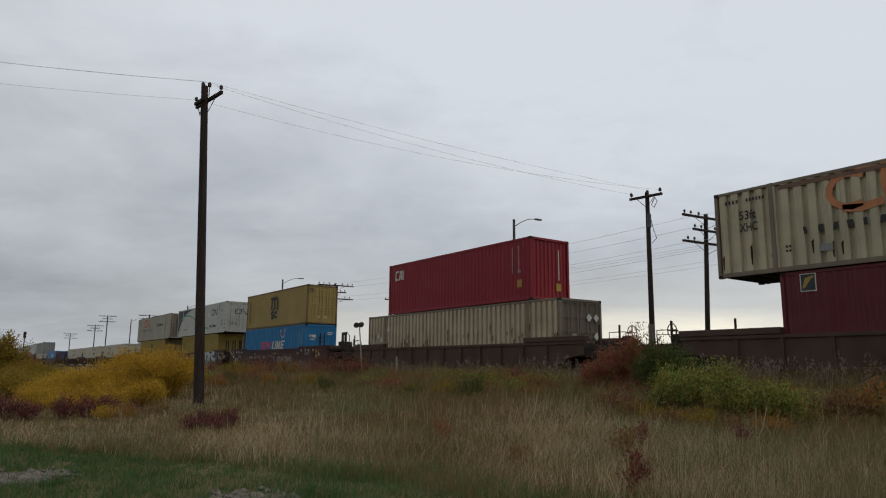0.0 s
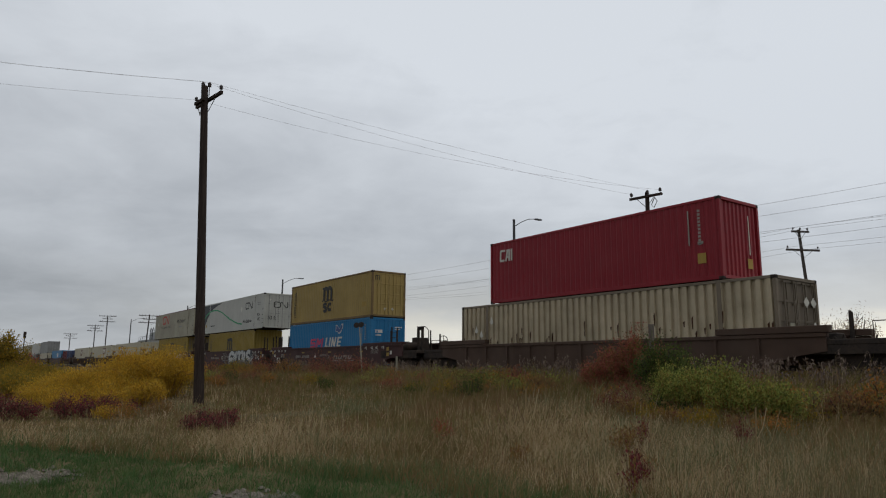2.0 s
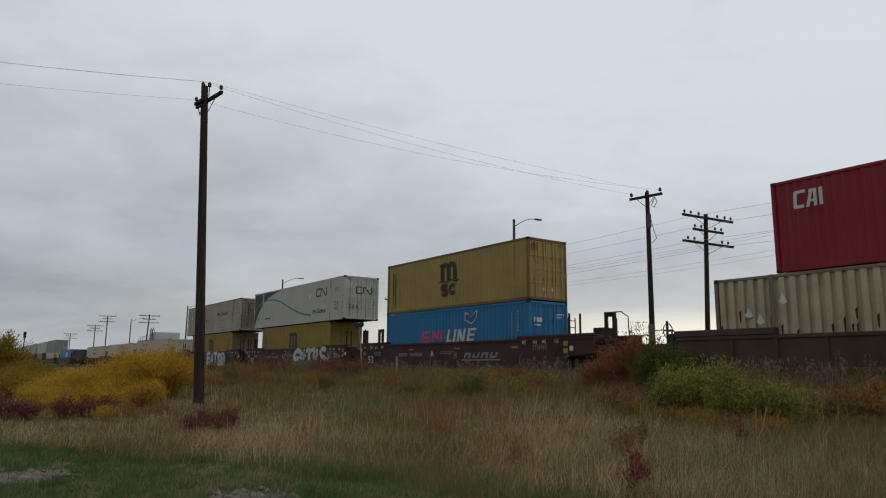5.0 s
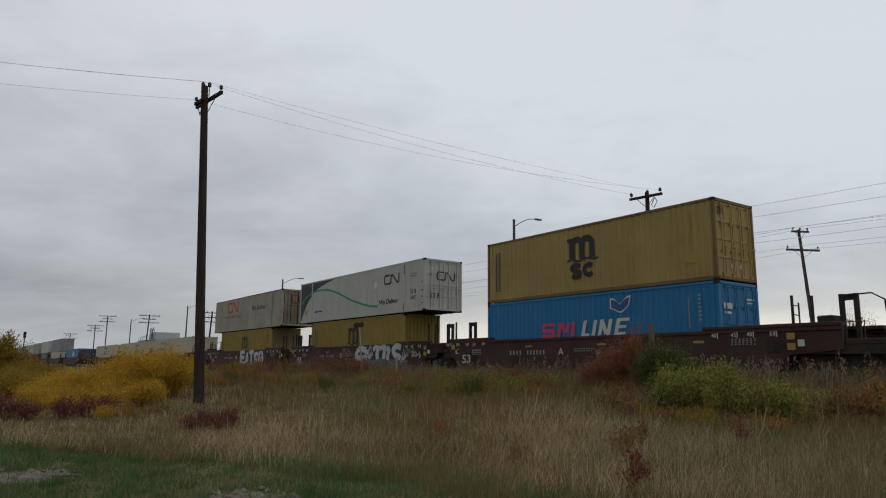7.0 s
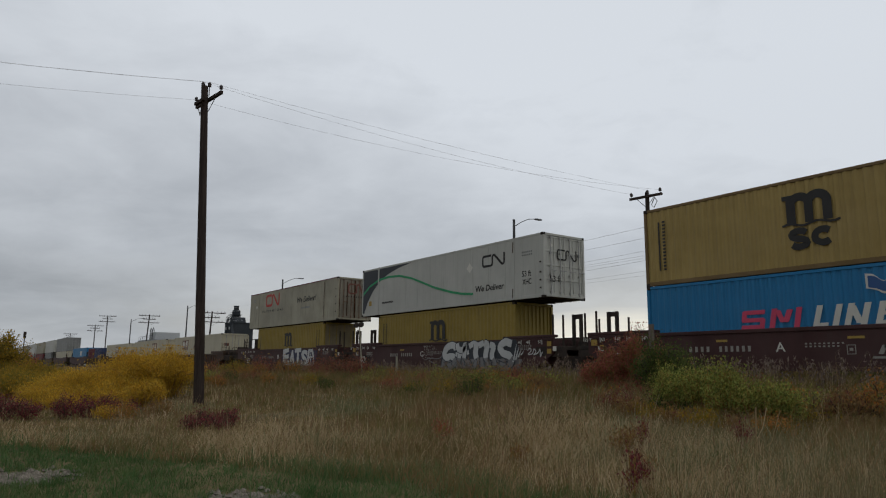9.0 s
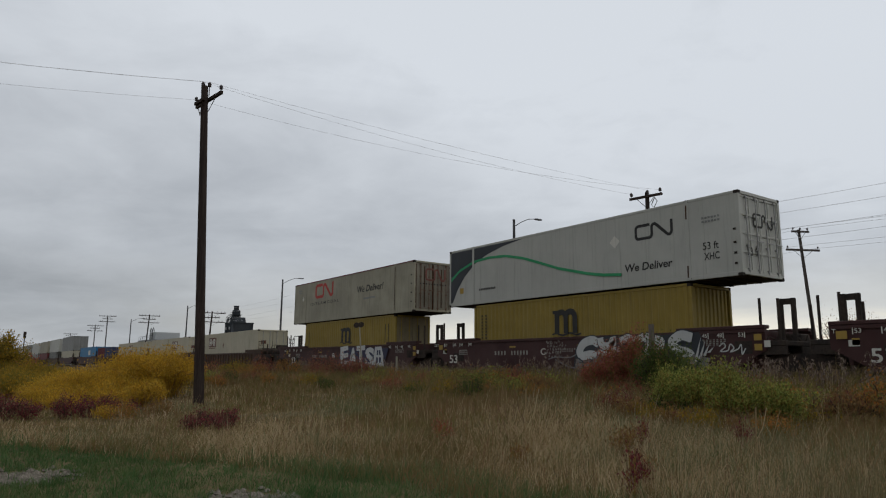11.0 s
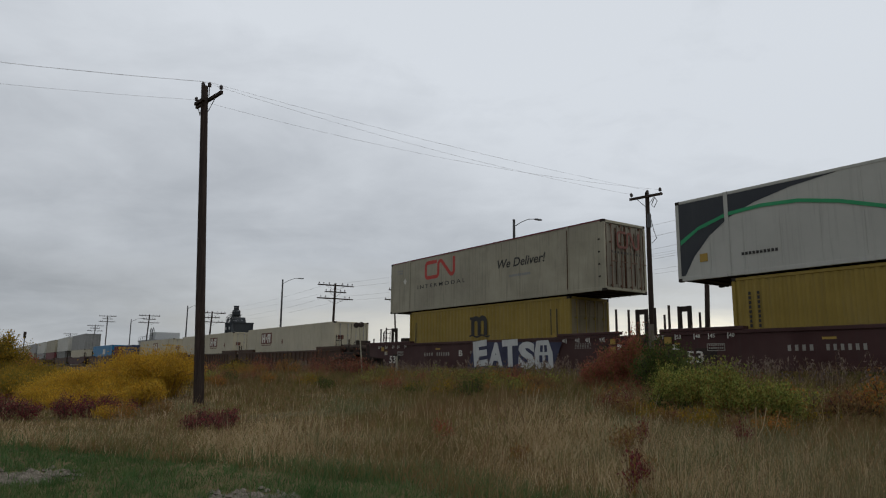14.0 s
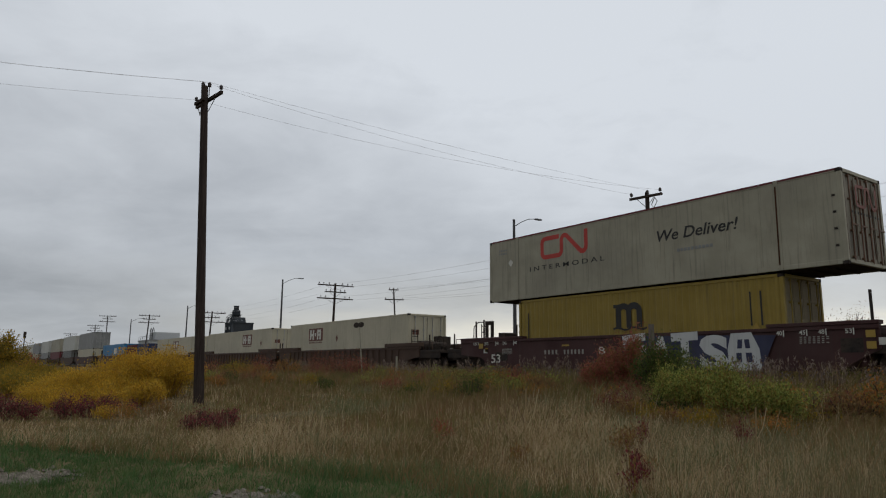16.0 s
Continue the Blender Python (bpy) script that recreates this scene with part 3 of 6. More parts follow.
def build_boxes():
    # faded cream box over dark red box
    c = container("shipping_container", "dark red steel container in a brown well car", L40, TALL, W8, DULL_RED, -11.1, LOW)
    bars("logo", [(0.62, 1.1, 2.25, 2.8)], 0.008, WHITE_PRINT, c, "small square logo")
    bars("logo_face", [(0.65, 1.07, 2.28, 2.77)], 0.0015, NAVY_PRINT, c, "dark blue square with a pale green wave")
    bars("logo_wave", [((0.68, 2.35), (0.76, 2.35), (0.95, 2.62), (1.03, 2.66), (1.03, 2.72), (0.78, 2.66))], -0.006, YELLOW_PRINT, c)
    c = container("shipping_container", "rust-stained cream ribbed container with faded orange letters", L53, TALL, W53, CREAM, -13.14, HIGH, 0.42, 0.10, 0.56, P53, y=Y53, rail_paint=GRIMY_FRAME)
    lettering("53ft", 0.88, 1.46, 1.86, 0.3, -0.004, BLACK_PRINT, c, 0.012)
    lettering("XHC", 0.88, 1.5, 1.46, 0.29, -0.004, BLACK_PRINT, c, 0.012)
    stamp_rows(c, 0.4, 2.45, (4,), 0.006, BLACK_PRINT, 0.07, 0.06, 0.12)
    stamp_rows(c, 1.15, 2.45, (6,), 0.006, BLACK_PRINT, 0.06, 0.05, 0.11)
    for k in range(14):
        w = (0.1, 0.16, 0.13, 0.18)[k % 4]
        bars("faded_lettering", [slanted(2.95 + 0.42 * k, 1.1, w, 0.22, 0.04 * (k % 3 - 1))], 0.006, BLACK_PRINT, c, "worn black letter as a bar")
    for path, w in ((arc(4.35, 2.2, 0.6, 0.5, 50, 300, 9), 0.2), ([(3.95, 2.68), (4.5, 2.72), (5.1, 2.7)], 0.16), ([(4.1, 1.68), (4.6, 1.62), (5.2, 1.72)], 0.22), ([(5.35, 2.8), (5.3, 2.2), (5.4, 1.65)], 0.26), ([(5.9, 1.65), (6.3, 2.75), (6.7, 1.65)], 0.24), ([(7.2, 2.75), (7.25, 1.68), (7.9, 1.65)], 0.24), (arc(8.9, 2.2, 0.55, 0.5, 40, 320, 9), 0.22)):
        bars("faded_logo", [{"path": path, "w": w}], 0.004, ORANGE_PRINT, c, "flaking orange letter worn to a shape")
    stamp_rows(c, 2.35, 0.75, (2, 2), 0.006, BLACK_PRINT, 0.07, 0.03, 0.07)
    bars("patch", [(3.35, 3.75, 0.5, 0.72)], 0.004, GREY, c, "grey repair patch")
    rust_runs(c, L53, 0.42, 26, 3, 0.2, 0.7)
    bars("rust_band", [slanted(2.2, 2.62, 4.4, 0.14, 0.1)], 0.003, RAIL_STEEL, c, "rust below the top rail")

    # red over stone grey
    c = container("shipping_container", "long stone-grey ribbed container with rust runs in a well car", L53, STD + 0.3, W53, STONE, -36.7, 4.56 - STD - 0.3, 0.34, 0.09, 0.52, P53, y=Y53, rail_paint=GRIMY_FRAME, door_paint=DARK_DOOR, bar_paint=DARK_DOOR)
    bars("placard", [((px, pz - 0.17), (px + 0.15, pz - 0.12), (px + 0.09, pz + 0.04), (px, pz + 0.2), (px - 0.06, pz + 0.02), (px - 0.13, pz - 0.08)) for px, pz in ((1.18, 1.72), (1.55, 1.5), (2.32, 2.1))], -0.014, WHITE_PRINT, c, "white placard")
    rust_runs(c, L53, 0.34, 60, 6, 0.25, 1.5)
    placards(c, L53 + 0.025, [(1.75, 2.1), (2.2, 2.1), (2.2, 1.3)], WHITE_PRINT, 0.36)
    end_bars("plate", [(0.72, 1.02, 0.85, 1.4)], L53 - 0.02, OLD_WHITE, c, "pale metal plate")
    c = container("shipping_container", "deep red ribbed container with white logo on a grey one", L40, TALL, W8, RED, -34.55, HIGH, door_style="blind")
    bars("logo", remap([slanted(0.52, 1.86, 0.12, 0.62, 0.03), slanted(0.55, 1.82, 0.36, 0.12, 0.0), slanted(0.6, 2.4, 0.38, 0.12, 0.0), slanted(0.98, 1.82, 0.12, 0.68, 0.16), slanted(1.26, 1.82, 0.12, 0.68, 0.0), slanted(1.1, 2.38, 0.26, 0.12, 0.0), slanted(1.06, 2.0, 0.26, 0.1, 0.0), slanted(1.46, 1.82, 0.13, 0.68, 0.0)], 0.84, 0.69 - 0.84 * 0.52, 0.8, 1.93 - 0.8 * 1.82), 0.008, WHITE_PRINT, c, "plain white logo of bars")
    bars("marking", [(10.92, 10.97, 1.3, 2.55)] + [(11.32, 11.42, 2.45 - 0.13 * k, 2.53 - 0.13 * k) for k in range(10)] + [(11.28, 11.5, 1.3, 1.4)], 0.008, STENCIL, c, "upright white code as bars")
    bars("plate", [(11.26, 11.58, 0.62, 0.98)], 0.006, YELLOW_PRINT, c, "yellow warning plate")
    end_bars("plate", [(1.6, 1.9, 0.5, 0.85)], L40 - 0.03, YELLOW_PRINT, c, "yellow warning plate")
    end_bars("marking", [(1.75, 1.8, 1.0, 2.4)], L40 - 0.03, WHITE_PRINT, c)

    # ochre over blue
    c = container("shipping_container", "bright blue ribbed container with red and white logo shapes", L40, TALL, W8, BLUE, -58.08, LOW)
    red_marks = [slanted(3.55, 1.28, 0.82, 0.16, 0.03), slanted(3.6, 1.55, 0.82, 0.16, 0.03), slanted(3.66, 1.84, 0.82, 0.16, 0.03), slanted(3.58, 1.6, 0.18, 0.36, 0.06), slanted(4.26, 1.3, 0.18, 0.36, 0.06)]
    red_marks += [slanted(4.62, 1.28, 0.2, 0.74, 0.14), slanted(5.5, 1.28, 0.2, 0.74, 0.14), slanted(4.86, 1.95, 0.2, -0.45, 0.18), slanted(5.3, 1.95, 0.22, -0.45, -0.18)]
    bars("logo", remap(red_marks, 0.88, 3.66 - 0.88 * 3.55, 0.84, 1.18 - 0.84 * 1.28), 0.008, PINK_PRINT, c, "crimson block shapes")
    bars("logo", remap([slanted(5.98, 1.22, 0.2, 0.88, 0.2), slanted(5.98, 1.22, 0.5, 0.16, 0.04), slanted(6.62, 1.22, 0.2, 0.88, 0.2), slanted(7.0, 1.22, 0.2, 0.88, 0.2), slanted(7.5, 1.22, 0.2, 0.88, 0.2), slanted(7.2, 2.0, 0.22, -0.7, 0.2), slanted(7.95, 1.22, 0.2, 0.88, 0.2), slanted(7.95, 1.22, 0.62, 0.16, 0.04), slanted(8.03, 1.58, 0.6, 0.15, 0.04), slanted(8.12, 1.95, 0.7, 0.16, 0.04)], 0.87, 5.94 - 0.87 * 5.98, 0.72, 1.18 - 0.72 * 1.22), 0.008, WHITE_PRINT, c, "white slanted bars")
    flag = flowing([(7.5, 2.62), (7.72, 2.58), (7.98, 2.38), (8.28, 2.6), (8.52, 2.68)], 3) + flowing([(8.44, 2.32), (8.22, 2.12), (7.98, 2.02), (7.74, 2.14), (7.5, 2.2)], 3)
    mx, mz = 8.0, 2.3
    bars("logo", [tuple(flag)], 0.008, WHITE_PRINT, c, "white wavy flag shape")
    bars("logo_face", [tuple((mx + (p - mx) * 0.87, mz + (q - mz) * 0.78) for p, q in flag)], 0.001, BLUE_FLAG, c, "deep blue flag face")
    bars("marking", [(11.0, 11.04, 1.3, 2.4)] + [(11.4, 11.5, 2.4 - 0.14 * k, 2.48 - 0.14 * k) for k in range(7)], 0.008, STENCIL, c, "upright white code as bars")
    end_bars("marking", [(0.3, 0.8, 1.95, 2.15), (0.34, 0.72, 1.78, 1.86), (1.7, 2.2, 2.3, 2.36), (1.7, 2.1, 2.18, 2.23)], L40 - 0.02, WHITE_PRINT, c)
    c = container("shipping_container", "ochre yellow ribbed container with black logo on a blue one", L40, TALL, W8, OCHRE, -58.08, HIGH, rail_paint=RUSTY)
    arch_logo(c, 5.35, 0.68, 1.5, 1.7, 0.006, BLACK_PRINT)
    bars("marking", [(0.62, 0.68, 0.55, 2.35)] + [(0.8, 0.92, 2.3 - 0.125 * k, 2.37 - 0.125 * k) for k in range(15)], 0.008, BLACK_PRINT, c, "upright black print as bars")
    bars("marking", [(10.75, 10.8, 1.35, 2.5)] + [(11.15, 11.24, 2.45 - 0.13 * k, 2.52 - 0.13 * k) for k in range(9)], 0.008, YELLOW_PRINT, c, "upright yellow code as bars")
    bars("plate", [(10.95, 11.45, 0.7, 1.0)], 0.006, YELLOW_PRINT, c, "yellow plate")
    end_bars("logo", [(0.22, 0.26, 2.3, 2.56), (0.36, 0.4, 2.3, 2.56), (0.48, 0.53, 2.3, 2.56), (0.22, 0.53, 2.56, 2.6)], L40 - 0.02, BLACK_PRINT, c)
    placards(c, L40 - 0.02, [(0.95, 0.55), (1.5, 0.55)], WHITE_PRINT, 0.2)

    # white domestic box over yellow
    lower = container("shipping_container", "dull yellow ribbed container with a black arched logo", L40, TALL, W8, OLIVE, -77.6, LOW, door_style="blind")
    arch_logo(lower, 5.45, 1.34, 1.4, 0.97, 0.006, BLACK_PRINT, False)
    bars("marking", [(0.57, 0.65, 2.3 - 0.15 * k, 2.4 - 0.15 * k) for k in range(8)] + [(0.87, 0.95, 2.3 - 0.15 * k, 2.4 - 0.15 * k) for k in range(8)], 0.008, BLACK_PRINT, lower, "upright black print as bars")
    c = container("domestic_container", "smooth white container with a green curve and black lettering", L53, TALL, W53, WHITE, -79.56, HIGH + 0.04, 0, 0, posts=P53, y=Y53)
    dark = [((0.14, 0.2), (0.14, 2.78), (5.6, 2.78), (4.2, 2.62), (3.0, 2.36), (2.1, 2.02), (1.3, 1.48), (0.7, 0.85), (0.3, 0.2))]
    bars("logo_panel", dark, 0.008, NAVY_PRINT, c, "dark slate curved panel")
    curve = [(0.17, 1.4), (0.9, 1.8), (2.0, 2.12), (3.2, 2.2), (4.4, 2.13), (5.6, 1.88), (6.8, 1.5), (7.8, 1.17), (9.4, 0.78), (10.3, 0.62), (11.2, 0.54)]
    bars("green_stripe", [((x0, z0 - 0.06 - 0.05 * (i == 0)), (x1, z1 - 0.06), (x1, z1 + 0.06), (x0, z0 + 0.06)) for i, ((x0, z0), (x1, z1)) in enumerate(zip(curve, curve[1:]))], 0.001, GREEN_PRINT, c, "green curved stripe")
    ribbon_logo(c, 11.88, 1.74, 1.7, 0.6, 0.11, 0.008, BLACK_PRINT)
    lettering("We Deliver", 11.36, 13.5, 0.6, 0.3, 0.004, BLACK_PRINT, c, 0.018, 0.1)
    stamp_rows(c, 2.44, 0.66, (10,), 0.008, BLACK_PRINT, 0.09, 0.035, 0.1)
    placards(c, L53 - 0.04, [(0.55, 2.35)], WHITE_PRINT, 0.16)
    bars("placard", [((10.65, 1.85), (10.9, 2.1), (11.15, 1.85), (10.9, 1.6))], 0.008, WHITE_PRINT, c, "pale diamond placard")
    bars("plate", [(0.9, 1.2, 0.62, 0.9)], 0.002, YELLOW_PRINT, c, "yellow plate")
    lettering("53 ft", 14.75, 15.35, 1.02, 0.26, 0.004, BLACK_PRINT, c, 0.004)
    lettering("XHC", 14.78, 15.36, 0.66, 0.25, 0.004, BLACK_PRINT, c, 0.004)
    stamp_rows(c, 14.75, 2.1, (6, 6), 0.008, GREY, 0.08, 0.04, 0.07)
    lettering("53 ft", 0.4, 1.1, 0.72, 0.28, L53 - 0.028, BLACK_PRINT, c, 0.004, end=True)
    ribbon_logo(c, 0.85, 1.72, 1.25, 0.5, 0.07, -0.04, BLACK_PRINT).matrix_basis = pose(L53 - 0.068, 0, 0, 0, 0, 90)

    hinge_marks(c, 15.78, (0.4, 0.75, 1.1, 1.55))
    bars("rust_streak", [slanted(14.1, 0.12, 0.05, 0.42, 0.01)], -0.014, DARK_RUST, c, "dark rust streak")
    bars("rust_streak", [slanted(14.13, 2.2, 0.05, 0.5, 0.01)], -0.014, DARK_RUST, c, "dark rust streak")

    # grimy white domestic box over yellow
    lower = container("shipping_container", "dull yellow ribbed container under a grimy white one", L40, TALL, W8, OLIVE, -97.1, LOW, door_paint=GREYED_OLIVE)
    arch_logo(lower, 5.5, 1.44, 1.35, 0.9, 0.006, BLACK_PRINT, False)
    bars("marking", [(0.6, 0.66, 0.95, 2.3), (11.05, 11.1, 1.3, 2.4), (11.4, 11.46, 1.3, 2.4)], 0.008, BLACK_PRINT, lower)
    bars("plate", [((11.0, 1.05), (11.45, 1.05), (11.22, 1.4))], 0.006, YELLOW_PRINT, lower, "yellow warning triangle")
    c = container("domestic_container", "grimy white container with a red looped logo and black lettering", L53, TALL, W53, OLD_WHITE, -99.06, HIGH + 0.04, 0, 0, posts=P53, y=Y53, door_style="flutes", bar_paint=RAIL_STEEL, door_paint=DARKER_END)
    ribbon_logo(c, 3.5, 1.64, 2.75, 1.0, 0.19, 0.008, RED_PRINT)
    lettering("INTERMODAL", 2.81, 7.11, 1.2, 0.2, 0.004, BLACK_PRINT, c, 0.003, space=1.5)
    lettering("We Deliver!", 9.62, 12.84, 1.56, 0.42, 0.004, BLACK_PRINT, c, 0.014, 0.22)
    stamp_rows(c, 10.45, 1.1, (10,), 0.008, GREY, 0.11, 0.035, 0.11)
    bars("placard", [((1.35, 1.75), (1.52, 1.92), (1.69, 1.75), (1.52, 1.58))], 0.008, WHITE_PRINT, c, "white diamond placard")
    stamp_rows(c, 0.7, 2.35, (5, 5), 0.008, GREY, 0.07, 0.05, 0.08)
    ribbon_logo(c, 0.75, 1.78, 1.4, 0.72, 0.1, -0.04, FADED_RED).matrix_basis = pose(L53 - 0.02, 0, 0, 0, 0, 90)
    end_bars("marking", [(0.4 + 0.19 * k, 0.47 + 0.19 * k, 1.56, 1.64) for k in range(10)], L53 + 0.035, BLACK_PRINT, c)
    end_bars("rust_streak", [(0.13, 0.18, 0.2, 2.7), (0.7, 0.76, 0.3, 2.6), (1.24, 1.35, 0.18, 2.72), (1.86, 1.92, 0.3, 2.5), (2.42, 2.47, 0.2, 2.7)], L53 - 0.028, DARK_RUST, c, "dark rust streak")
    bars("rust_streak", [slanted(14.12, 0.2, 0.05, 2.5, 0.02)], -0.014, DARK_RUST, c, "dark rust streak")
    hinge_marks(c, 15.72, (0.55, 1.05, 1.55, 2.05))
    bm = B(); box(bm, 0.05, L53 - 0.05, -0.004, 0.01, TALL - 0.07, TALL - 0.005)
    part("red_band", bm, DULL_RED, c, "dull red band along the top rail")

    # single ivory boxes
    def ivory(x, lx, label):
        v = container("domestic_container", label, L53, TALL, W53, REEFER, x, 4.56 - TALL, 0, 0, posts=P53, y=Y53, door_style="plain")
        bars("logo_panel", [(lx, lx + 2.2, 1.65, 2.52)], 0.008, BROWN_PRINT, v, "brown framed logo panel")
        bars("logo", [(lx + 0.2, lx + 0.42, 1.75, 2.42), (lx + 0.42, lx + 0.62, 2.0, 2.16), (lx + 0.62, lx + 0.84, 1.75, 2.42), (lx + 0.98, lx + 1.16, 1.98, 2.2), (lx + 1.32, lx + 1.54, 1.75, 2.42), (lx + 1.54, lx + 1.9, 2.24, 2.42), (lx + 1.72, lx + 1.94, 1.75, 2.42), (lx + 1.54, lx + 1.74, 2.0, 2.14)], 0.001, WHITE_PRINT, v, "pale plain bars")
        stamp_rows(v, lx + 0.1, 1.5, (12,), 0.008, BROWN_PRINT, 0.12, 0.05, 0.09)
        bars("placard", [((lx + 4.15, 1.75), (lx + 4.3, 2.0), (lx + 4.45, 1.75), (lx + 4.3, 1.5))], 0.008, BROWN_PRINT, v, "brown diamond placard")
        end_bars("marking", [(0.3, 0.72, 1.72, 2.0)], L53 - 0.03, BROWN_PRINT, v)
        return v
    ivory(-122.3, 3.2, "ivory white container with brown logo panel in a brown well car")
    ivory(-142.1, 9.6, "ivory white container with brown logo panel in a brown well car")
    ivory(-161.9, 7.0, "ivory white smooth container far along the train")

    # far along the train
    def far(paint, x, L, z, H=TALL, label=""):
        return container("shipping_container", label, L, H, W8 if L < 13 else W53, paint, x, z, 0.42 if L < 13 else 0, 0.04, 0.4, y=NEAR_Y if L < 13 else Y53, door_style="plain", posts=P53 if L > 13 else ())
    far(NAVY, -173.0, 6.06, LOW, 2.6, "short navy container far along the train")
    far(DULL_RED, -179.3, 6.06, LOW, 2.6, "short dull red container far along the train")
    v = far(BLUE, -197.0, L53, LOW, TALL, "blue container far along the train")
    bars("logo", [(9.0, 11.0, 1.5, 2.3)], 0.008, WHITE_PRINT, v, "white block logo")
    far(REEFER, -222.4, L53, LOW - 0.3, TALL, "white container under a grey one")
    far(GREY, -222.6, L53, HIGH - 0.3, TALL, "grey container stacked on a white one")
    for k in range(7):
        x = -244.0 - 20.6 * k
        far((GREY, DULL_RED, GREY, REEFER, OLIVE, GREY, BLUE)[k], x, L53 if k % 3 else L40, LOW - 0.3, TALL, "weathered container far along the train")
        far((WHITE, OLD_WHITE, WHITE, GREY, WHITE, OLD_WHITE, WHITE)[k], x + 0.1, L53, HIGH - 0.3, TALL, "pale container stacked far along the train")


# ---- well cars ----
def wheelset(car, x):
    bm = B()
    rod(bm, (0, -1.0, 0), (0, 1.0, 0), 0.08, 0.08, 10)
    for s in (-1, 1):
        rod(bm, (0, s * 0.75 - 0.065, 0), (0, s * 0.75 + 0.065, 0), 0.42, 0.42, 24)
        rod(bm, (0, s * 0.68 - 0.03, 0), (0, s * 0.68, 0), 0.455, 0.455, 24)
        rod(bm, (0, s * 0.82, 0), (0, s * 0.9, 0), 0.14, 0.12, 10)
        for k in range(3):
            a = k * math.tau / 3
            rod(bm, (0.1 * math.cos(a), s * 0.9, 0.1 * math.sin(a)), (0.1 * math.cos(a), s * 0.92, 0.1 * math.sin(a)), 0.025, 0.025, 6)
    if "wheelset" not in MESHES:
        MESHES["wheelset"] = mesh_of("wheelset", bm, WHEEL_STEEL)
    else:
        bm.free()
    w = part("wheelset", MESHES["wheelset"], WHEEL_STEEL, car, "rust-brown steel wheels on an axle")
    w.location = (x, 0, 0.42)
    WHEELS.append((w, x, 0.42))


def truck(car, x):
    for s in (-1, 1):
        if "side_frame" not in MESHES:
            bm = B()
            y = 1.02
            prism(bm, [(-1.15, 0.5), (-1.0, 0.62), (-0.45, 0.74), (0.45, 0.74), (1.0, 0.62), (1.15, 0.5), (1.15, 0.36), (0.8, 0.34), (0.45, 0.2), (-0.45, 0.2), (-0.8, 0.34), (-1.15, 0.36)], -0.09, 0.09)
            for k in (-0.2, 0, 0.2):
                rod(bm, (k, 0.0, 0.28), (k, 0.0, 0.6), 0.085, 0.085, 8)
                rod(bm, (k, -0.12, 0.28), (k, -0.12, 0.6), 0.085, 0.085, 8)
            for k in (-0.89, 0.89):
                box(bm, k - 0.14, k + 0.14, -0.13, 0.13, 0.3, 0.56, 0.03)
            MESHES["side_frame"] = mesh_of("side_frame", bm, DARK_STEEL)
        f = part("side_frame", MESHES["side_frame"], DARK_STEEL, car, "sooty cast steel bogie frame")
        f.location = (x, s * 1.02, 0)
    bm = B(); box(bm, x - 0.2, x + 0.2, -1.05, 1.05, 0.42, 0.66, 0.04)
    part("bolster", bm, DARK_STEEL, car)
    for k in (-0.89, 0.89):
        wheelset(car, x + k)


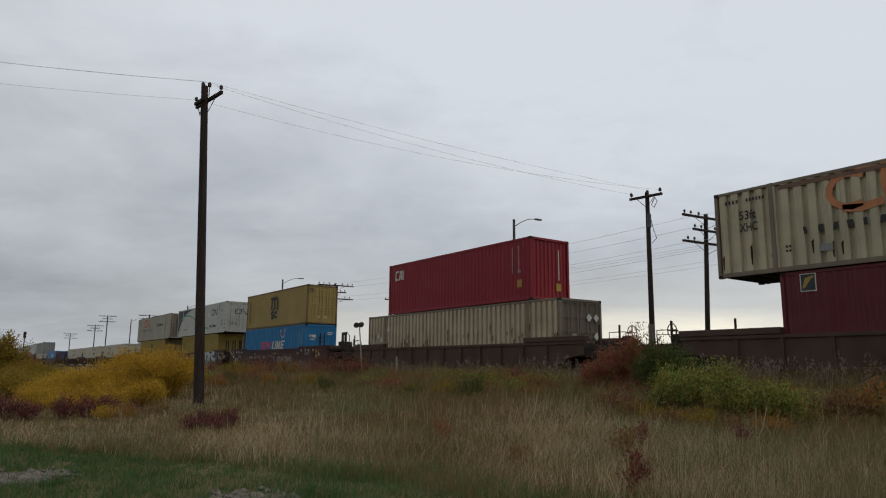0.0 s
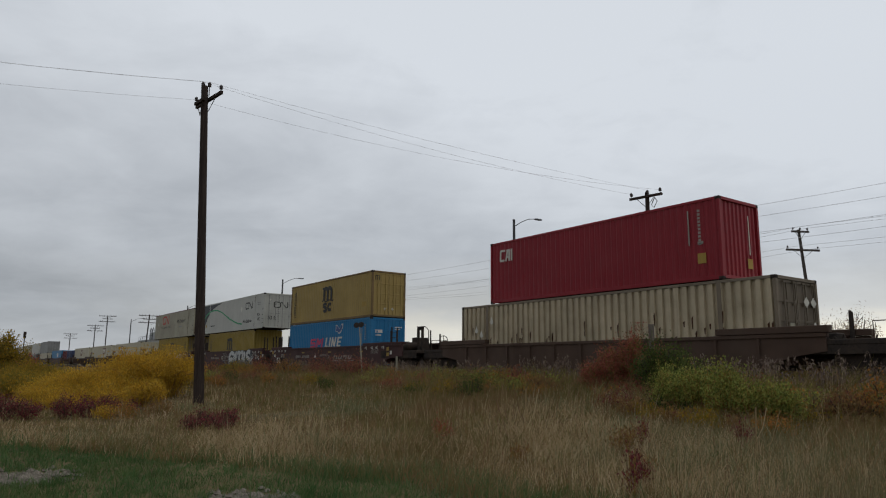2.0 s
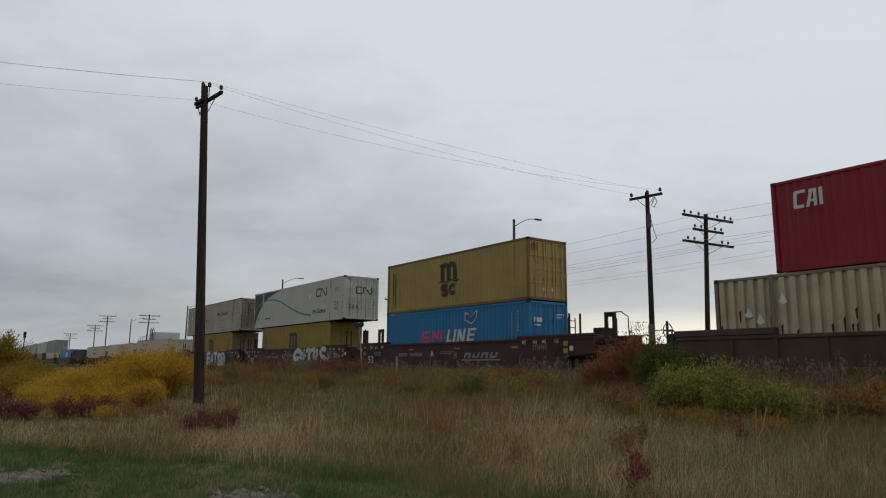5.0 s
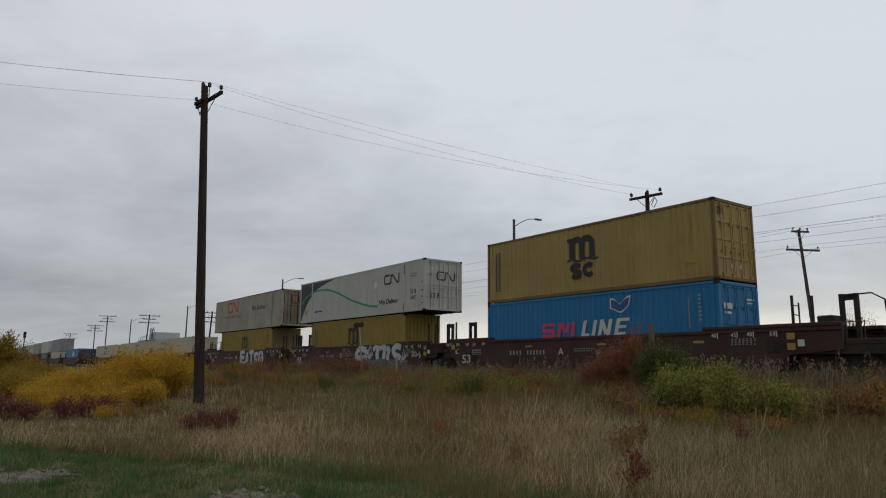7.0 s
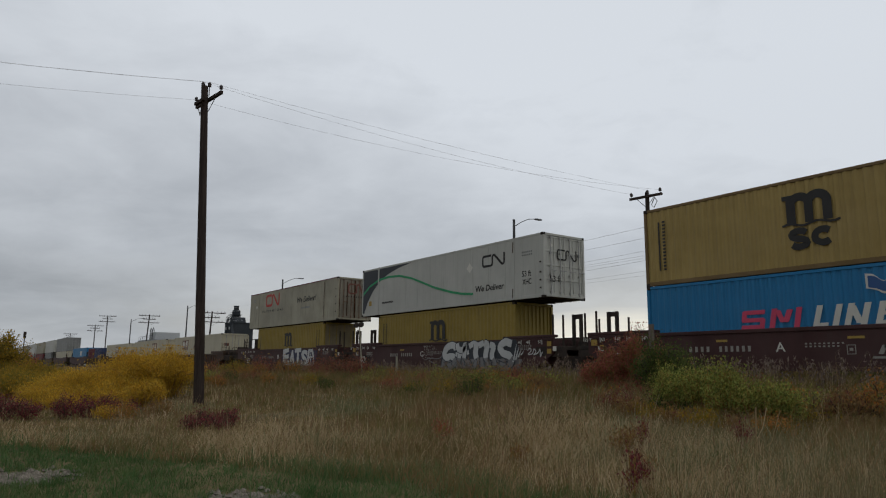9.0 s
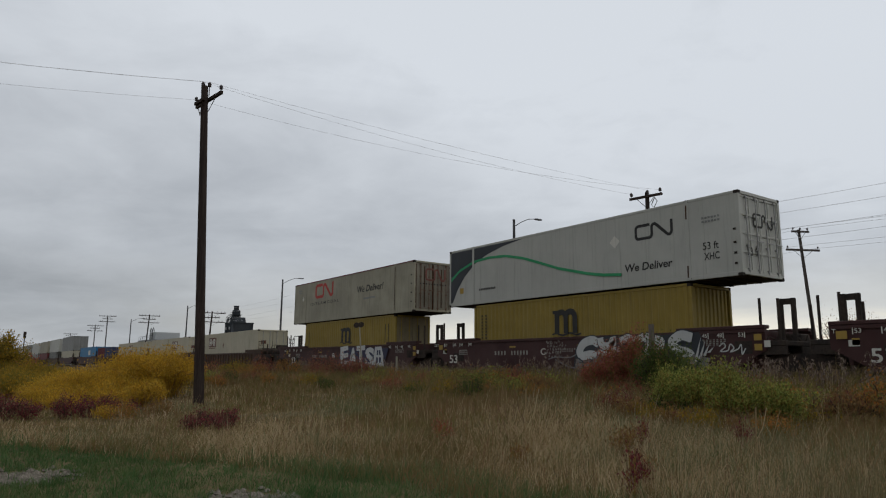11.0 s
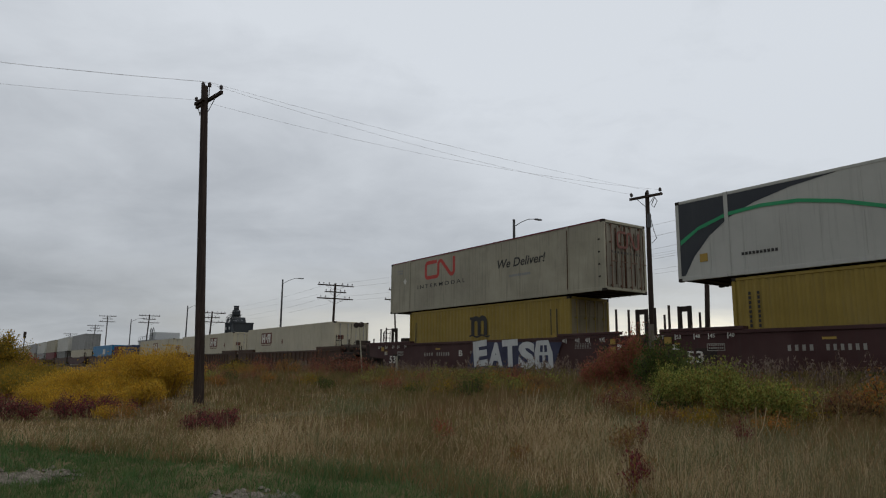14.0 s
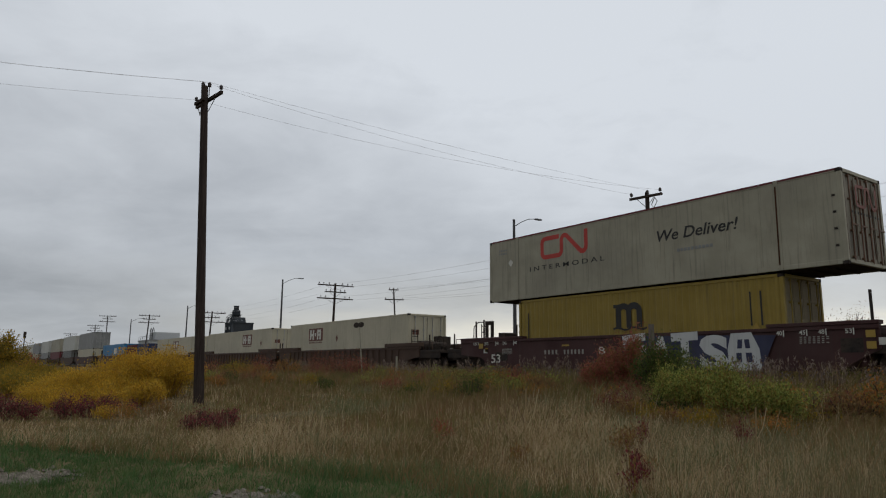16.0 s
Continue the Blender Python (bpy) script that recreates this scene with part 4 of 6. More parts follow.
def well_car(label, x, half, paint, smooth, left_end, right_end, rich=True, longer=0.0):
    """An articulated or single well car, from its middle at rail height. half: half the length of the well; longer: added to its deck at the far x end. Ends: 'truck', 'shared' or 'none'."""
    car = thing("well_car", label, "rail car", "well cars of the train")
    top = 1.52 if smooth else 1.33
    plat = half - 2.2
    for s in (-1, 1):
        y = s * 1.44
        bm = B()
        if smooth:
            el, er = (half + (1.85 if e == "truck" else 0.6) for e in (left_end, right_end))
            prism(bm, [(-el, 0.85), (-half - 0.3, 0.7), (-half + 0.5, 0.26), (half - 0.5, 0.26), (half + 0.3, 0.7), (er, 0.85), (er, top - 0.1), (-el, top - 0.1)], y - 0.03, y + 0.03)
        else:
            prism(bm, [(-half - 1.3, 0.8), (-half - 0.2, 0.62), (-half + 0.6, 0.3), (half - 0.6, 0.3), (half + 0.2, 0.62), (half + 1.3, 0.8), (half + 1.3, top - 0.08), (-half - 1.3, top - 0.08)], y - 0.025, y + 0.025)
        part("side_panel", bm, paint, car)
        bm = B()
        if not smooth:
            el = er = half + 1.35
        box(bm, -el, er, y - 0.075, y + 0.075, top - 0.12, top, 0.012)
        part("top_chord", bm, paint, car)
        bm = B()
        box(bm, -half + 0.5, half - 0.5, y - 0.085, y + 0.085, 0.22, 0.34, 0.012)
        part("bottom_sill", bm, paint, car)
        if not smooth:
            n = 11 if rich else 22
            if ("rib", top) not in MESHES:
                b2 = B(); prism(b2, [(-0.05, 0.34), (0.05, 0.34), (0.05, top - 0.12), (-0.05, top - 0.12)], -0.06, 0.06)
                MESHES["rib", top] = mesh_of("rib", b2, paint)
            for k in range(n):
                r = part("rib", MESHES["rib", top], paint, car)
                r.location = (-half + 0.75 + k * (2 * half - 1.5) / (n - 1), y + s * 0.055, 0)
    # well floor with cross bearers
    bm = B()
    n = 9
    for k in range(n):
        xx = -half + 0.8 + k * (2 * half - 1.6) / (n - 1)
        box(bm, xx - 0.12, xx + 0.12, -1.4, 1.4, 0.24, 0.33)
    part("cross_bearers", bm, DARK_STEEL, car)
    if smooth:
        for k, reach in ((-1, el), (1, er)):
            for y0, y1 in ((-1.53, -1.2), (1.2, 1.53)):
                bm = B()
                box(bm, min(k * (half - 2.6), k * reach), max(k * (half - 2.6), k * reach), y0, y1, top + 0.004, top + 0.12, 0.015)
                part("raised_guide", bm, paint, car, "raised steel container guide")
    else:
        for k in (-1, 1):
            for y0, y1 in ((-1.54, -1.25), (1.25, 1.54)):
                bm = B()
                box(bm, min(k * plat, k * (half + 1.4)), max(k * plat, k * (half + 1.4)), y0, y1, 1.34, 1.55, 0.015)
                part("raised_guide", bm, paint, car, "raised steel container guide")
    for k, kind in ((-1, left_end), (1, right_end)):
        deck = half + (longer if k > 0 else 0.0)
        reach = {"truck": deck + 3.05, "shared": half + 1.2, "none": half + 1.2}[kind]
        a, b = sorted((k * (half - 0.1), k * reach))
        bm = B()
        box(bm, a, b, -1.42, 1.42, 0.98, 1.14, 0.02)
        box(bm, a, b, -0.45, 0.45, 0.6, 0.98, 0.02)
        for s in (-1, 1):
            box(bm, a, b, s * 1.36 - 0.05, s * 1.36 + 0.05, 0.72, 0.98)
        part("end_platform", bm, DARK_STEEL, car)
        bm = B()
        xx = k * (half + 0.1)
        box(bm, xx - 0.06, xx + 0.06, -1.4, 1.4, 0.4, top - 0.02, 0.01)
        part("end_bulkhead", bm, paint, car)
        if kind == "truck":
            tx = k * (deck + 1.5)
            truck(car, tx)
            if deck == half:
                bm = B()
                cx = k * (half + 2.85)
                box(bm, min(cx, cx + k * 0.65), max(cx, cx + k * 0.65), -0.09, 0.09, 0.72, 0.9, 0.02)
                box(bm, min(cx + k * 0.45, cx + k * 0.7), max(cx + k * 0.45, cx + k * 0.7), -0.2, 0.2, 0.66, 0.98, 0.05)
                part("coupler", bm, DARK_STEEL, car, "sooty steel coupler")
            bm = B()
            for s in (-1, 1):
                tube(bm, [(k * (deck + 2.4), s * 1.38, 1.14), (k * (deck + 2.4), s * 1.38, 1.62), (k * (deck + 1.6), s * 1.38, 1.62), (k * (deck + 1.6), s * 1.38, 1.14)], 0.018)
            part("grab_rail", bm, paint, car)
        if kind == "truck" and not smooth:
            bm = B()
            for q in range(16):
                a0, a1 = q * math.tau / 16, (q + 1) * math.tau / 16
                p = lambda u: (k * (deck + 2.2), -0.75 + 0.27 * math.cos(u), 1.62 + 0.27 * math.sin(u))
                rod(bm, p(a0), p(a1), 0.02, 0.02, 5)
            rod(bm, (k * (deck + 2.2), -0.75 - 0.27, 1.62), (k * (deck + 2.2), -0.75 + 0.27, 1.62), 0.015)
            rod(bm, (k * (deck + 2.2), -0.75, 1.35), (k * (deck + 2.2), -0.75, 1.89), 0.015)
            rod(bm, (k * (deck + 2.2), -0.75, 1.62), (k * (deck + 1.95), -0.75, 1.62), 0.03)
            part("brake_wheel", bm, DARK_STEEL, car, "spoked hand brake wheel")
            bm = B(); box(bm, min(k * (deck + 1.8), k * (deck + 2.1)), max(k * (deck + 1.8), k * (deck + 2.1)), -0.9, -0.6, 1.14, 1.5, 0.03)
            part("brake_housing", bm, DARK_STEEL, car)
        if kind == "truck" and (smooth or not rich):
            ex = k * (half + 0.85)
            bm = B(); rod(bm, (ex, -1.15, 1.42), (ex, 0.55, 1.42), 0.24, 0.24, 14)
            for yy in (-0.9, 0.3):
                box(bm, ex - 0.26, ex + 0.26, yy - 0.04, yy + 0.04, 1.14, 1.5, 0.01)
            part("air_tank", bm, DARK_STEEL, car, "sooty steel air tank")
            bm = B()
            lx = k * (half + 0.4)
            for yy in (-1.36, -0.96):
                rod(bm, (lx, yy, 1.1), (lx, yy, 2.3), 0.025, 0.025, 6)
            for q in range(4):
                rod(bm, (lx, -1.36, 1.35 + 0.28 * q), (lx, -0.96, 1.35 + 0.28 * q), 0.018, 0.018, 6)
            part("end_ladder", bm, DARK_STEEL, car)
            bm = B(); box(bm, min(lx, lx + k * 0.5), max(lx, lx + k * 0.5), 0.1, 0.95, 1.14, 1.95, 0.03)
            part("brake_cabinet", bm, DARK_STEEL, car)
        if smooth:
            px = k * (half + (1.45 if kind == "truck" else 0.58))
            bm = B()
            for u in (-0.21, 0.21):
                box(bm, px + u - 0.065, px + u + 0.065, -0.07, 0.07, 1.14, 2.56, 0.015)
            box(bm, px - 0.144, px + 0.144, -0.065, 0.065, 2.36, 2.55)
            part("guide_post", bm, DARK_STEEL, car, "stout twin guide post")
            if kind == "truck":
                bm = B(); tube(bm, [(px, -0.16, 2.5), (px + k * 0.7, -0.16, 2.52), (px + k * 1.05, -0.16, 2.3), (px + k * 1.1, -0.16, 1.1)], 0.025)
                part("bent_pipe", bm, DARK_STEEL, car, "thin bent brake pipe")
        for dx, yy, h in ((0.35, -1.25, 2.5), (0.95, -1.25, 2.45), (0.75, 1.2, 2.4)) if smooth else ((1.9, -1.2, 1.95), (0.9, 1.2, 2.1)):
            px = k * (half + dx)
            bm = B(); rod(bm, (px, yy, 1.1), (px, yy, h), 0.045, 0.045, 8)
            part("stanchion", bm, DARK_STEEL, car)
        bm = B()
        for q in range(5):
            px = k * (half + 0.3 + 0.16 * q)
            tube(bm, [(px, -0.9 + 0.3 * q, 1.14), (px + 0.05, -0.85 + 0.3 * q, 1.3 + 0.06 * (q % 3)), (px + k * 0.2, -0.6 + 0.2 * q, 1.16)], 0.022, 5)
        box(bm, min(k * (half + 0.2), k * (half + 0.75)), max(k * (half + 0.2), k * (half + 0.75)), 0.4, 1.0, 1.14, 1.42, 0.04)
        part("brake_gear", bm, DARK_STEEL, car, "sooty hoses and valve box")
        if kind == "shared":
            truck(car, k * (half + 1.55))
    TRAIN.append((car, x, TRACK_Y, RAIL))
    return car


def build_cars():
    YS = -1.475
    well_car("weathered brown ribbed well car with a tall stack", -5.05, 8.2, CAR_BROWN, False, "truck", "truck")
    well_car("weathered brown ribbed well car carrying red and grey containers", -28.6, 8.2, CAR_BROWN, False, "truck", "truck", longer=0.95)
    for x, label, ends, mark in ((-51.98, "dark maroon well car with small white stencils", ("shared", "truck"), "A"), (-71.5, "dark maroon well car with silver graffiti along its side", ("shared", "none"), "C"), (-91.0, "dark maroon well car with white block graffiti", ("truck", "none"), "B")):
        car = well_car(label, x, 8.2, CAR_MAROON, True, *ends)
        stamp_rows(car, -4.23, 0.82, (4,), YS, STENCIL, 0.1, 0.12, 0.18, "reporting_mark")
        stamp_rows(car, -3.1, 0.82, (6,), YS, STENCIL, 0.09, 0.11, 0.18, "car_number")
        lettering("53", -7.75, -7.1, 0.46, 0.4, YS - 0.006, WHITE_PRINT, car, 0.012)
        if mark:
            lettering(mark, -1.2, -0.9, 0.8, 0.28, YS - 0.006, WHITE_PRINT, car, 0.008)
        stamp_rows(car, -0.3, 1.0, (9, 8), YS, STENCIL, 0.06, 0.07, 0.045, "stencil")
        for k, word in ((-8.1, "53"), (-7.35, "48"), (-6.8, "45"), (-6.1, "40")):
            for at in (k, -k - 0.18):
                lettering(word, at, at + 0.18, 1.29, 0.13, -1.525, WHITE_PRINT, car, 0.006)
                bars("stencil", [(at - 0.06, at - 0.03, 1.25, 1.44) if at < 0 else (at + 0.21, at + 0.24, 1.25, 1.44)], -1.523, WHITE_PRINT, car)
        lettering("125 T", -9.0, -8.6, 1.29, 0.13, -1.525, WHITE_PRINT, car, 0.006)
        bars("stencil_frame", [(-6.95, -6.3, 1.08, 1.1), (-6.95, -6.3, 0.86, 0.88), (-6.95, -6.93, 0.88, 1.08), (-6.32, -6.3, 0.88, 1.08)], YS - 0.001, STENCIL, car, "pale framed stencil")
        stamp_rows(car, -6.88, 1.02, (7, 7), YS, STENCIL, 0.05, 0.03, 0.05, "stencil")
        for q in ((-8.3, -8.0, 0.92, 1.1), (8.75, 8.95, 0.95, 1.15)):
            bars("plate", [q], YS - 0.002, WHITE_PRINT, car, "small white plate")
        for q in ((-8.6, -8.3, 1.13, 1.36), (8.45, 8.7, 1.16, 1.36), (8.45, 8.7, 0.85, 1.05)):
            bars("reflector", [q], -1.522, YELLOW_PRINT, car, "dull yellow plate")
        stamp_rows(car, 6.6, 1.2, (7, 7, 6, 7), YS, STENCIL, 0.07, 0.06, 0.03, "stencil")
        bars("plate", [(-7.4, -6.6, 0.55, 0.95), (7.75, 8.35, 0.75, 1.15)], YS, DARK_STEEL, car, "dark framed plate")
        bars("reflector", [(-8.2, -8.0, 0.95, 1.15), (-3.2, -2.8, 1.14, 1.21), (0.9, 1.35, 1.14, 1.21), (5.2, 5.6, 1.12, 1.2)], YS - 0.002, YELLOW_PRINT, car, "dull yellow reflector strip")
        if x > -60:
            for k in range(4):
                for sh in (slanted(1.66 + k * 0.66, 0.7, 0.13, 0.25, 0.12), slanted(1.8 + k * 0.66, 0.86 - 0.16 * (k % 2), 0.34, 0.09, 0.04), slanted(2.02 + k * 0.66, 0.7, 0.13, 0.25, 0.12)):
                    bars("logo", [sh], YS - 0.002, STENCIL, car, "plain slanted pale logo bar")
            bars("logo_line", [slanted(1.5, 0.58, 2.9, 0.06, 0.03)], YS - 0.002, STENCIL, car, "pale line under the logo")
            bars("stencil_frame", [(0.86, 1.1, 0.95, 0.97), (0.86, 1.1, 0.7, 0.72), (0.86, 0.88, 0.72, 0.95), (1.08, 1.1, 0.72, 0.95), (0.93, 1.03, 0.8, 0.88)], YS - 0.001, STENCIL, car, "small framed stencil")
        if x < -80:
            bars("graffiti_ground", [((-0.5, 0.2), (5.4, 0.25), (5.9, 1.3), (0.2, 1.45))], YS - 0.052, GRAFFITI_BLUE, car, "dark blue graffiti ground")
            for k, ch in enumerate("EATS"):
                ob = lettering(ch, 0.1 + k * 1.04, 1.16 + k * 1.04, (0.26, 0.3, 0.28, 0.22)[k], (1.2, 1.12, 1.2, 1.18)[k], YS - 0.066, GRAFFITI, car, 0.05)
                ob.matrix_basis = ob.matrix_basis @ Matrix.Rotation(radians((-5, 3, -2, 2)[k]), 4, "Y")
            bars("graffiti", [((4.3, 0.2), (5.42, 0.24), (5.36, 0.9), (5.12, 1.42), (4.42, 1.4), (4.28, 0.9))], YS - 0.066, GRAFFITI, car, "white block of graffiti")
            for q in (slanted(4.62, 0.92, 0.16, 0.28, 0.03), slanted(4.9, 0.92, 0.16, 0.28, -0.03), slanted(4.58, 0.48, 0.18, 0.3, 0.0), slanted(4.92, 0.48, 0.2, 0.3, -0.02)):
                bars("graffiti_ground", [q], YS - 0.0732, GRAFFITI_BLUE, car, "dark blue gap in the graffiti")
        if -80 < x < -60:
            rnd = random.Random(5)
            bars("graffiti_ground", [((0.75, 0.3), (1.1, 0.2), (6.5, 0.2), (6.75, 0.9), (6.5, 1.5), (5.0, 1.44), (2.6, 1.48), (1.3, 1.42), (0.85, 1.0))], YS - 0.046, NAVY_PRINT, car, "dark graffiti outline")
            forms = ([(1.02, 1.2), (0.72, 1.34), (0.3, 1.22), (0.08, 0.92), (0.22, 0.74), (0.62, 0.78), (0.88, 0.7), (0.82, 0.42), (0.45, 0.28), (0.0, 0.3)],
                     [(0.0, 0.86), (0.3, 0.92), (0.6, 0.9), (1.0, 0.98)], [(0.12, 1.42), (0.2, 1.15), (0.55, 1.1), (0.72, 1.3), (0.66, 0.85), (0.6, 0.5), (0.72, 0.24)], [(0.3, 0.84), (0.22, 0.5), (0.02, 0.26)],
                     [(-0.05, 1.24), (0.3, 1.38), (0.62, 1.28), (1.0, 1.4)], [(0.48, 1.3), (0.42, 0.9), (0.52, 0.55), (0.36, 0.25)],
                     [(0.1, 1.38), (0.3, 1.28), (0.2, 0.8), (0.32, 0.3), (0.6, 0.26)], [(0.5, 1.3), (0.75, 1.2), (0.62, 0.8), (0.8, 0.45), (0.7, 0.24)],
                     [(0.95, 1.3), (0.55, 1.4), (0.2, 1.18), (0.4, 0.9), (0.8, 0.78), (0.92, 0.5), (0.5, 0.28), (0.05, 0.4)])
            starts = (1.0, 2.05, 2.05, 2.05, 3.2, 3.2, 4.2, 4.2, 5.25)
            widths = (0.34, 0.2, 0.3, 0.28, 0.28, 0.36, 0.34, 0.3, 0.34)
            bars("graffiti", [((0.8, 0.24), (6.7, 0.2), (6.9, 0.62), (6.2, 0.72), (5.4, 0.64), (4.2, 0.74), (3.1, 0.62), (1.9, 0.72), (0.9, 0.62))], YS - 0.0522, GRAFFITI_GREY, car, "grey lower band of graffiti")
            for q in range(11):
                bars("graffiti_outline", [{"path": [(1.1 + q * 0.52, 0.66), (1.3 + q * 0.52, 0.5), (1.22 + q * 0.52, 0.42), (1.5 + q * 0.52, 0.24)], "w": 0.035}], YS - 0.11, NAVY_PRINT, car, "thin dark graffiti edge")
            for q in range(4):
                bars("graffiti", [((6.3 + q * 0.17, 0.5 + 0.1 * q), (6.42 + q * 0.17, 0.5 + 0.1 * q), (6.6 + q * 0.16, 1.3 - 0.1 * q))], YS - 0.1, GRAFFITI, car, "white spike of graffiti")
            bars("graffiti", [{"path": flowing([(7.2, 1.0), (7.36, 1.1), (7.42, 0.98), (7.24, 0.84), (7.5, 0.86), (7.6, 1.06), (7.72, 0.94), (7.6, 0.82), (7.86, 0.9), (7.98, 1.04), (8.0, 0.74), (8.12, 0.92)]), "w": 0.04}], YS - 0.003, GRAFFITI, car, "small white scribbled tag")
            for q, (form, x0, w) in enumerate(zip(forms, starts, widths)):
                path = flowing([(x0 + px * 1.06, pz) for px, pz in form])
                bars("graffiti_outline", [{"path": path, "w": w + 0.08}], YS - 0.054 - q * 0.004, NAVY_PRINT, car, "thin graffiti edge")
                pieces, run = [], [path[0]]
                for p0, p1 in zip(path, path[1:]):
                    run.append(p1)
                    if (p0[1] > 0.7) != (p1[1] > 0.7):
                        pieces.append((p0[1] > 0.7, run)); run = [p1]
                pieces.append((path[-1][1] > 0.7, run))
                for upper, run in pieces:
                    if len(run) > 1:
                        bars("graffiti", [{"path": run, "w": w}], YS - 0.0562 - q * 0.004, GRAFFITI if upper else GRAFFITI_GREY, car, "white graffiti stroke" if upper else "grey graffiti stroke")
            bars("graffiti", [{"path": flowing([(-0.7, 0.62), (-0.2, 0.7), (0.5, 0.68), (0.9, 0.8)]), "w": 0.04}, {"path": flowing([(-0.3, 0.6), (0.1, 0.45), (0.5, 0.3), (0.95, 0.28)]), "w": 0.05}], YS - 0.05, GRAFFITI_GREY, car, "trailing grey graffiti line")
            for r in range(5):
                px = -1.1 + rnd.random() * 0.3
                for k in range(rnd.randint(5, 9)):
                    w = rnd.uniform(0.05, 0.16)
                    path = [(px + rnd.uniform(0, w), 1.28 - r * 0.15 + rnd.uniform(-0.02, 0.1)) for _ in range(4)]
                    bars("small_graffiti", [{"path": flowing(path, 3), "w": 0.025}], YS - 0.002, STENCIL, car, "pale scribbled mark")
                    px += w + rnd.uniform(0.02, 0.08)
    well_car("brown well car with close ribs carrying an ivory container", -114.3, 8.2, CAR_BROWN, False, "shared", "truck", False)
    well_car("brown well car with close ribs", -134.05, 8.2, CAR_BROWN, False, "shared", "none", False)
    well_car("brown well car with close ribs", -153.8, 8.2, CAR_BROWN, False, "truck", "none", False)
    well_car("brown well car with two short containers", -173.2, 6.4, CAR_BROWN, False, "truck", "truck", False)
    well_car("maroon well car with a blue container", -189.0, 8.2, CAR_MAROON, True, "truck", "none")
    well_car("maroon well car far along the train", -214.4, 8.2, CAR_MAROON, True, "truck", "truck")
    for k in range(7):
        well_car("well car far along the train", -235.9 - 20.6 * k, 8.2, CAR_BROWN, k % 2 == 0, "none", "shared", False)


build_boxes()
build_cars()


# ---- poles, lamps, wires ----
def insulator(bm, x, y, z, s=1.0):
    rod(bm, (x, y, z), (x, y, z + 0.1 * s), 0.015 * s, 0.015 * s, 6)
    rod(bm, (x, y, z + 0.08 * s), (x, y, z + 0.17 * s), 0.07 * s, 0.06 * s, 8)
    rod(bm, (x, y, z + 0.17 * s), (x, y, z + 0.24 * s), 0.075 * s, 0.035 * s, 8)


def utility_pole(label, base, top, r0, r1, arms, wood=POLE_WOOD, braces=True, name="utility_pole"):
    """arms: (height below the top, half length, direction in degrees, insulator positions along it, insulator size)."""
    base, top = Vector(base), Vector(top)
    p = thing(name, label, "utility pole", at=base)
    d = top - base
    bm = B()
    rod(bm, d * 0, d, r0, r1, 14)
    part("pole", bm, wood, p)
    for drop, half, ang, ins, size, *back in arms:
        c = d * (1 - drop / d.length)
        u = Vector((math.cos(radians(ang)), math.sin(radians(ang)), 0))
        v = Vector((-u.y, u.x, 0)) * (r1 + 0.05) * (-1 if back else 1)
        bm = B()
        vs = box(bm, -half, half, -0.05, 0.05, -0.06, 0.06, 0.0)
        bmesh.ops.rotate(bm, verts=bm.verts, matrix=Matrix.Rotation(radians(ang), 3, "Z"))
        bmesh.ops.translate(bm, verts=bm.verts, vec=c - v)
        arm = part("crossarm", bm, wood, p)
        for t in ins:
            bm = B()
            q = c - v + u * t + Vector((0, 0, 0.06))
            insulator(bm, q.x, q.y, q.z, size)
            part("insulator", bm, CERAMIC, arm, "dark porcelain insulator")
        if braces:
            bm = B()
            for s in (-1, 1):
                rod(bm, c - v + u * (s * half * 0.55) + Vector((0, 0, -0.05)), c - v * 0.8 + Vector((0, 0, -0.55)), 0.014, 0.014, 5)
            part("brace", bm, DARK_STEEL, arm)
    return p


def sagging(p, q, sag, n=14):
    p, q = Vector(p), Vector(q)
    return [p.lerp(q, k / n) - Vector((0, 0, sag * 4 * (k / n) * (1 - k / n))) for k in range(n + 1)]


def wire(p, q, sag, r=0.011, label="thin grey overhead wire"):
    bm = B()
    tube(bm, sagging(p, q, sag), r, 5)
    tagged(new("overhead_wire", mesh_of("overhead_wire", bm, WIRE)), label, "wire", "overhead wires")


def street_lamp(x, y, z0, h):
    p = thing("street_lamp", "grey steel street lamp with a single curved arm", "street lamp", "street lamps beyond the track", at=(x, y, z0))
    bm = B(); rod(bm, (0, 0, 0), (0, 0, h), 0.13, 0.075, 10)
    rod(bm, (0, 0, 0), (0, 0, 0.3), 0.2, 0.17, 10)
    part("post", bm, LAMP_GREY, p)
    bm = B(); tube(bm, [(0, 0, h - 0.45), (0, 0.6, h - 0.08), (0, 1.2, h + 0.18), (0, 1.8, h + 0.27)], 0.024, 7)
    part("arm", bm, LAMP_GREY, p)
    bm = B(); prism(bm, [(-0.1, 0.0), (0.1, 0.0), (0.08, 0.08), (-0.08, 0.08)], 1.75, 2.25)
    bmesh.ops.translate(bm, verts=bm.verts, vec=(0, 0, h + 0.22))
    part("lamp_head", bm, LAMP_GREY, p)


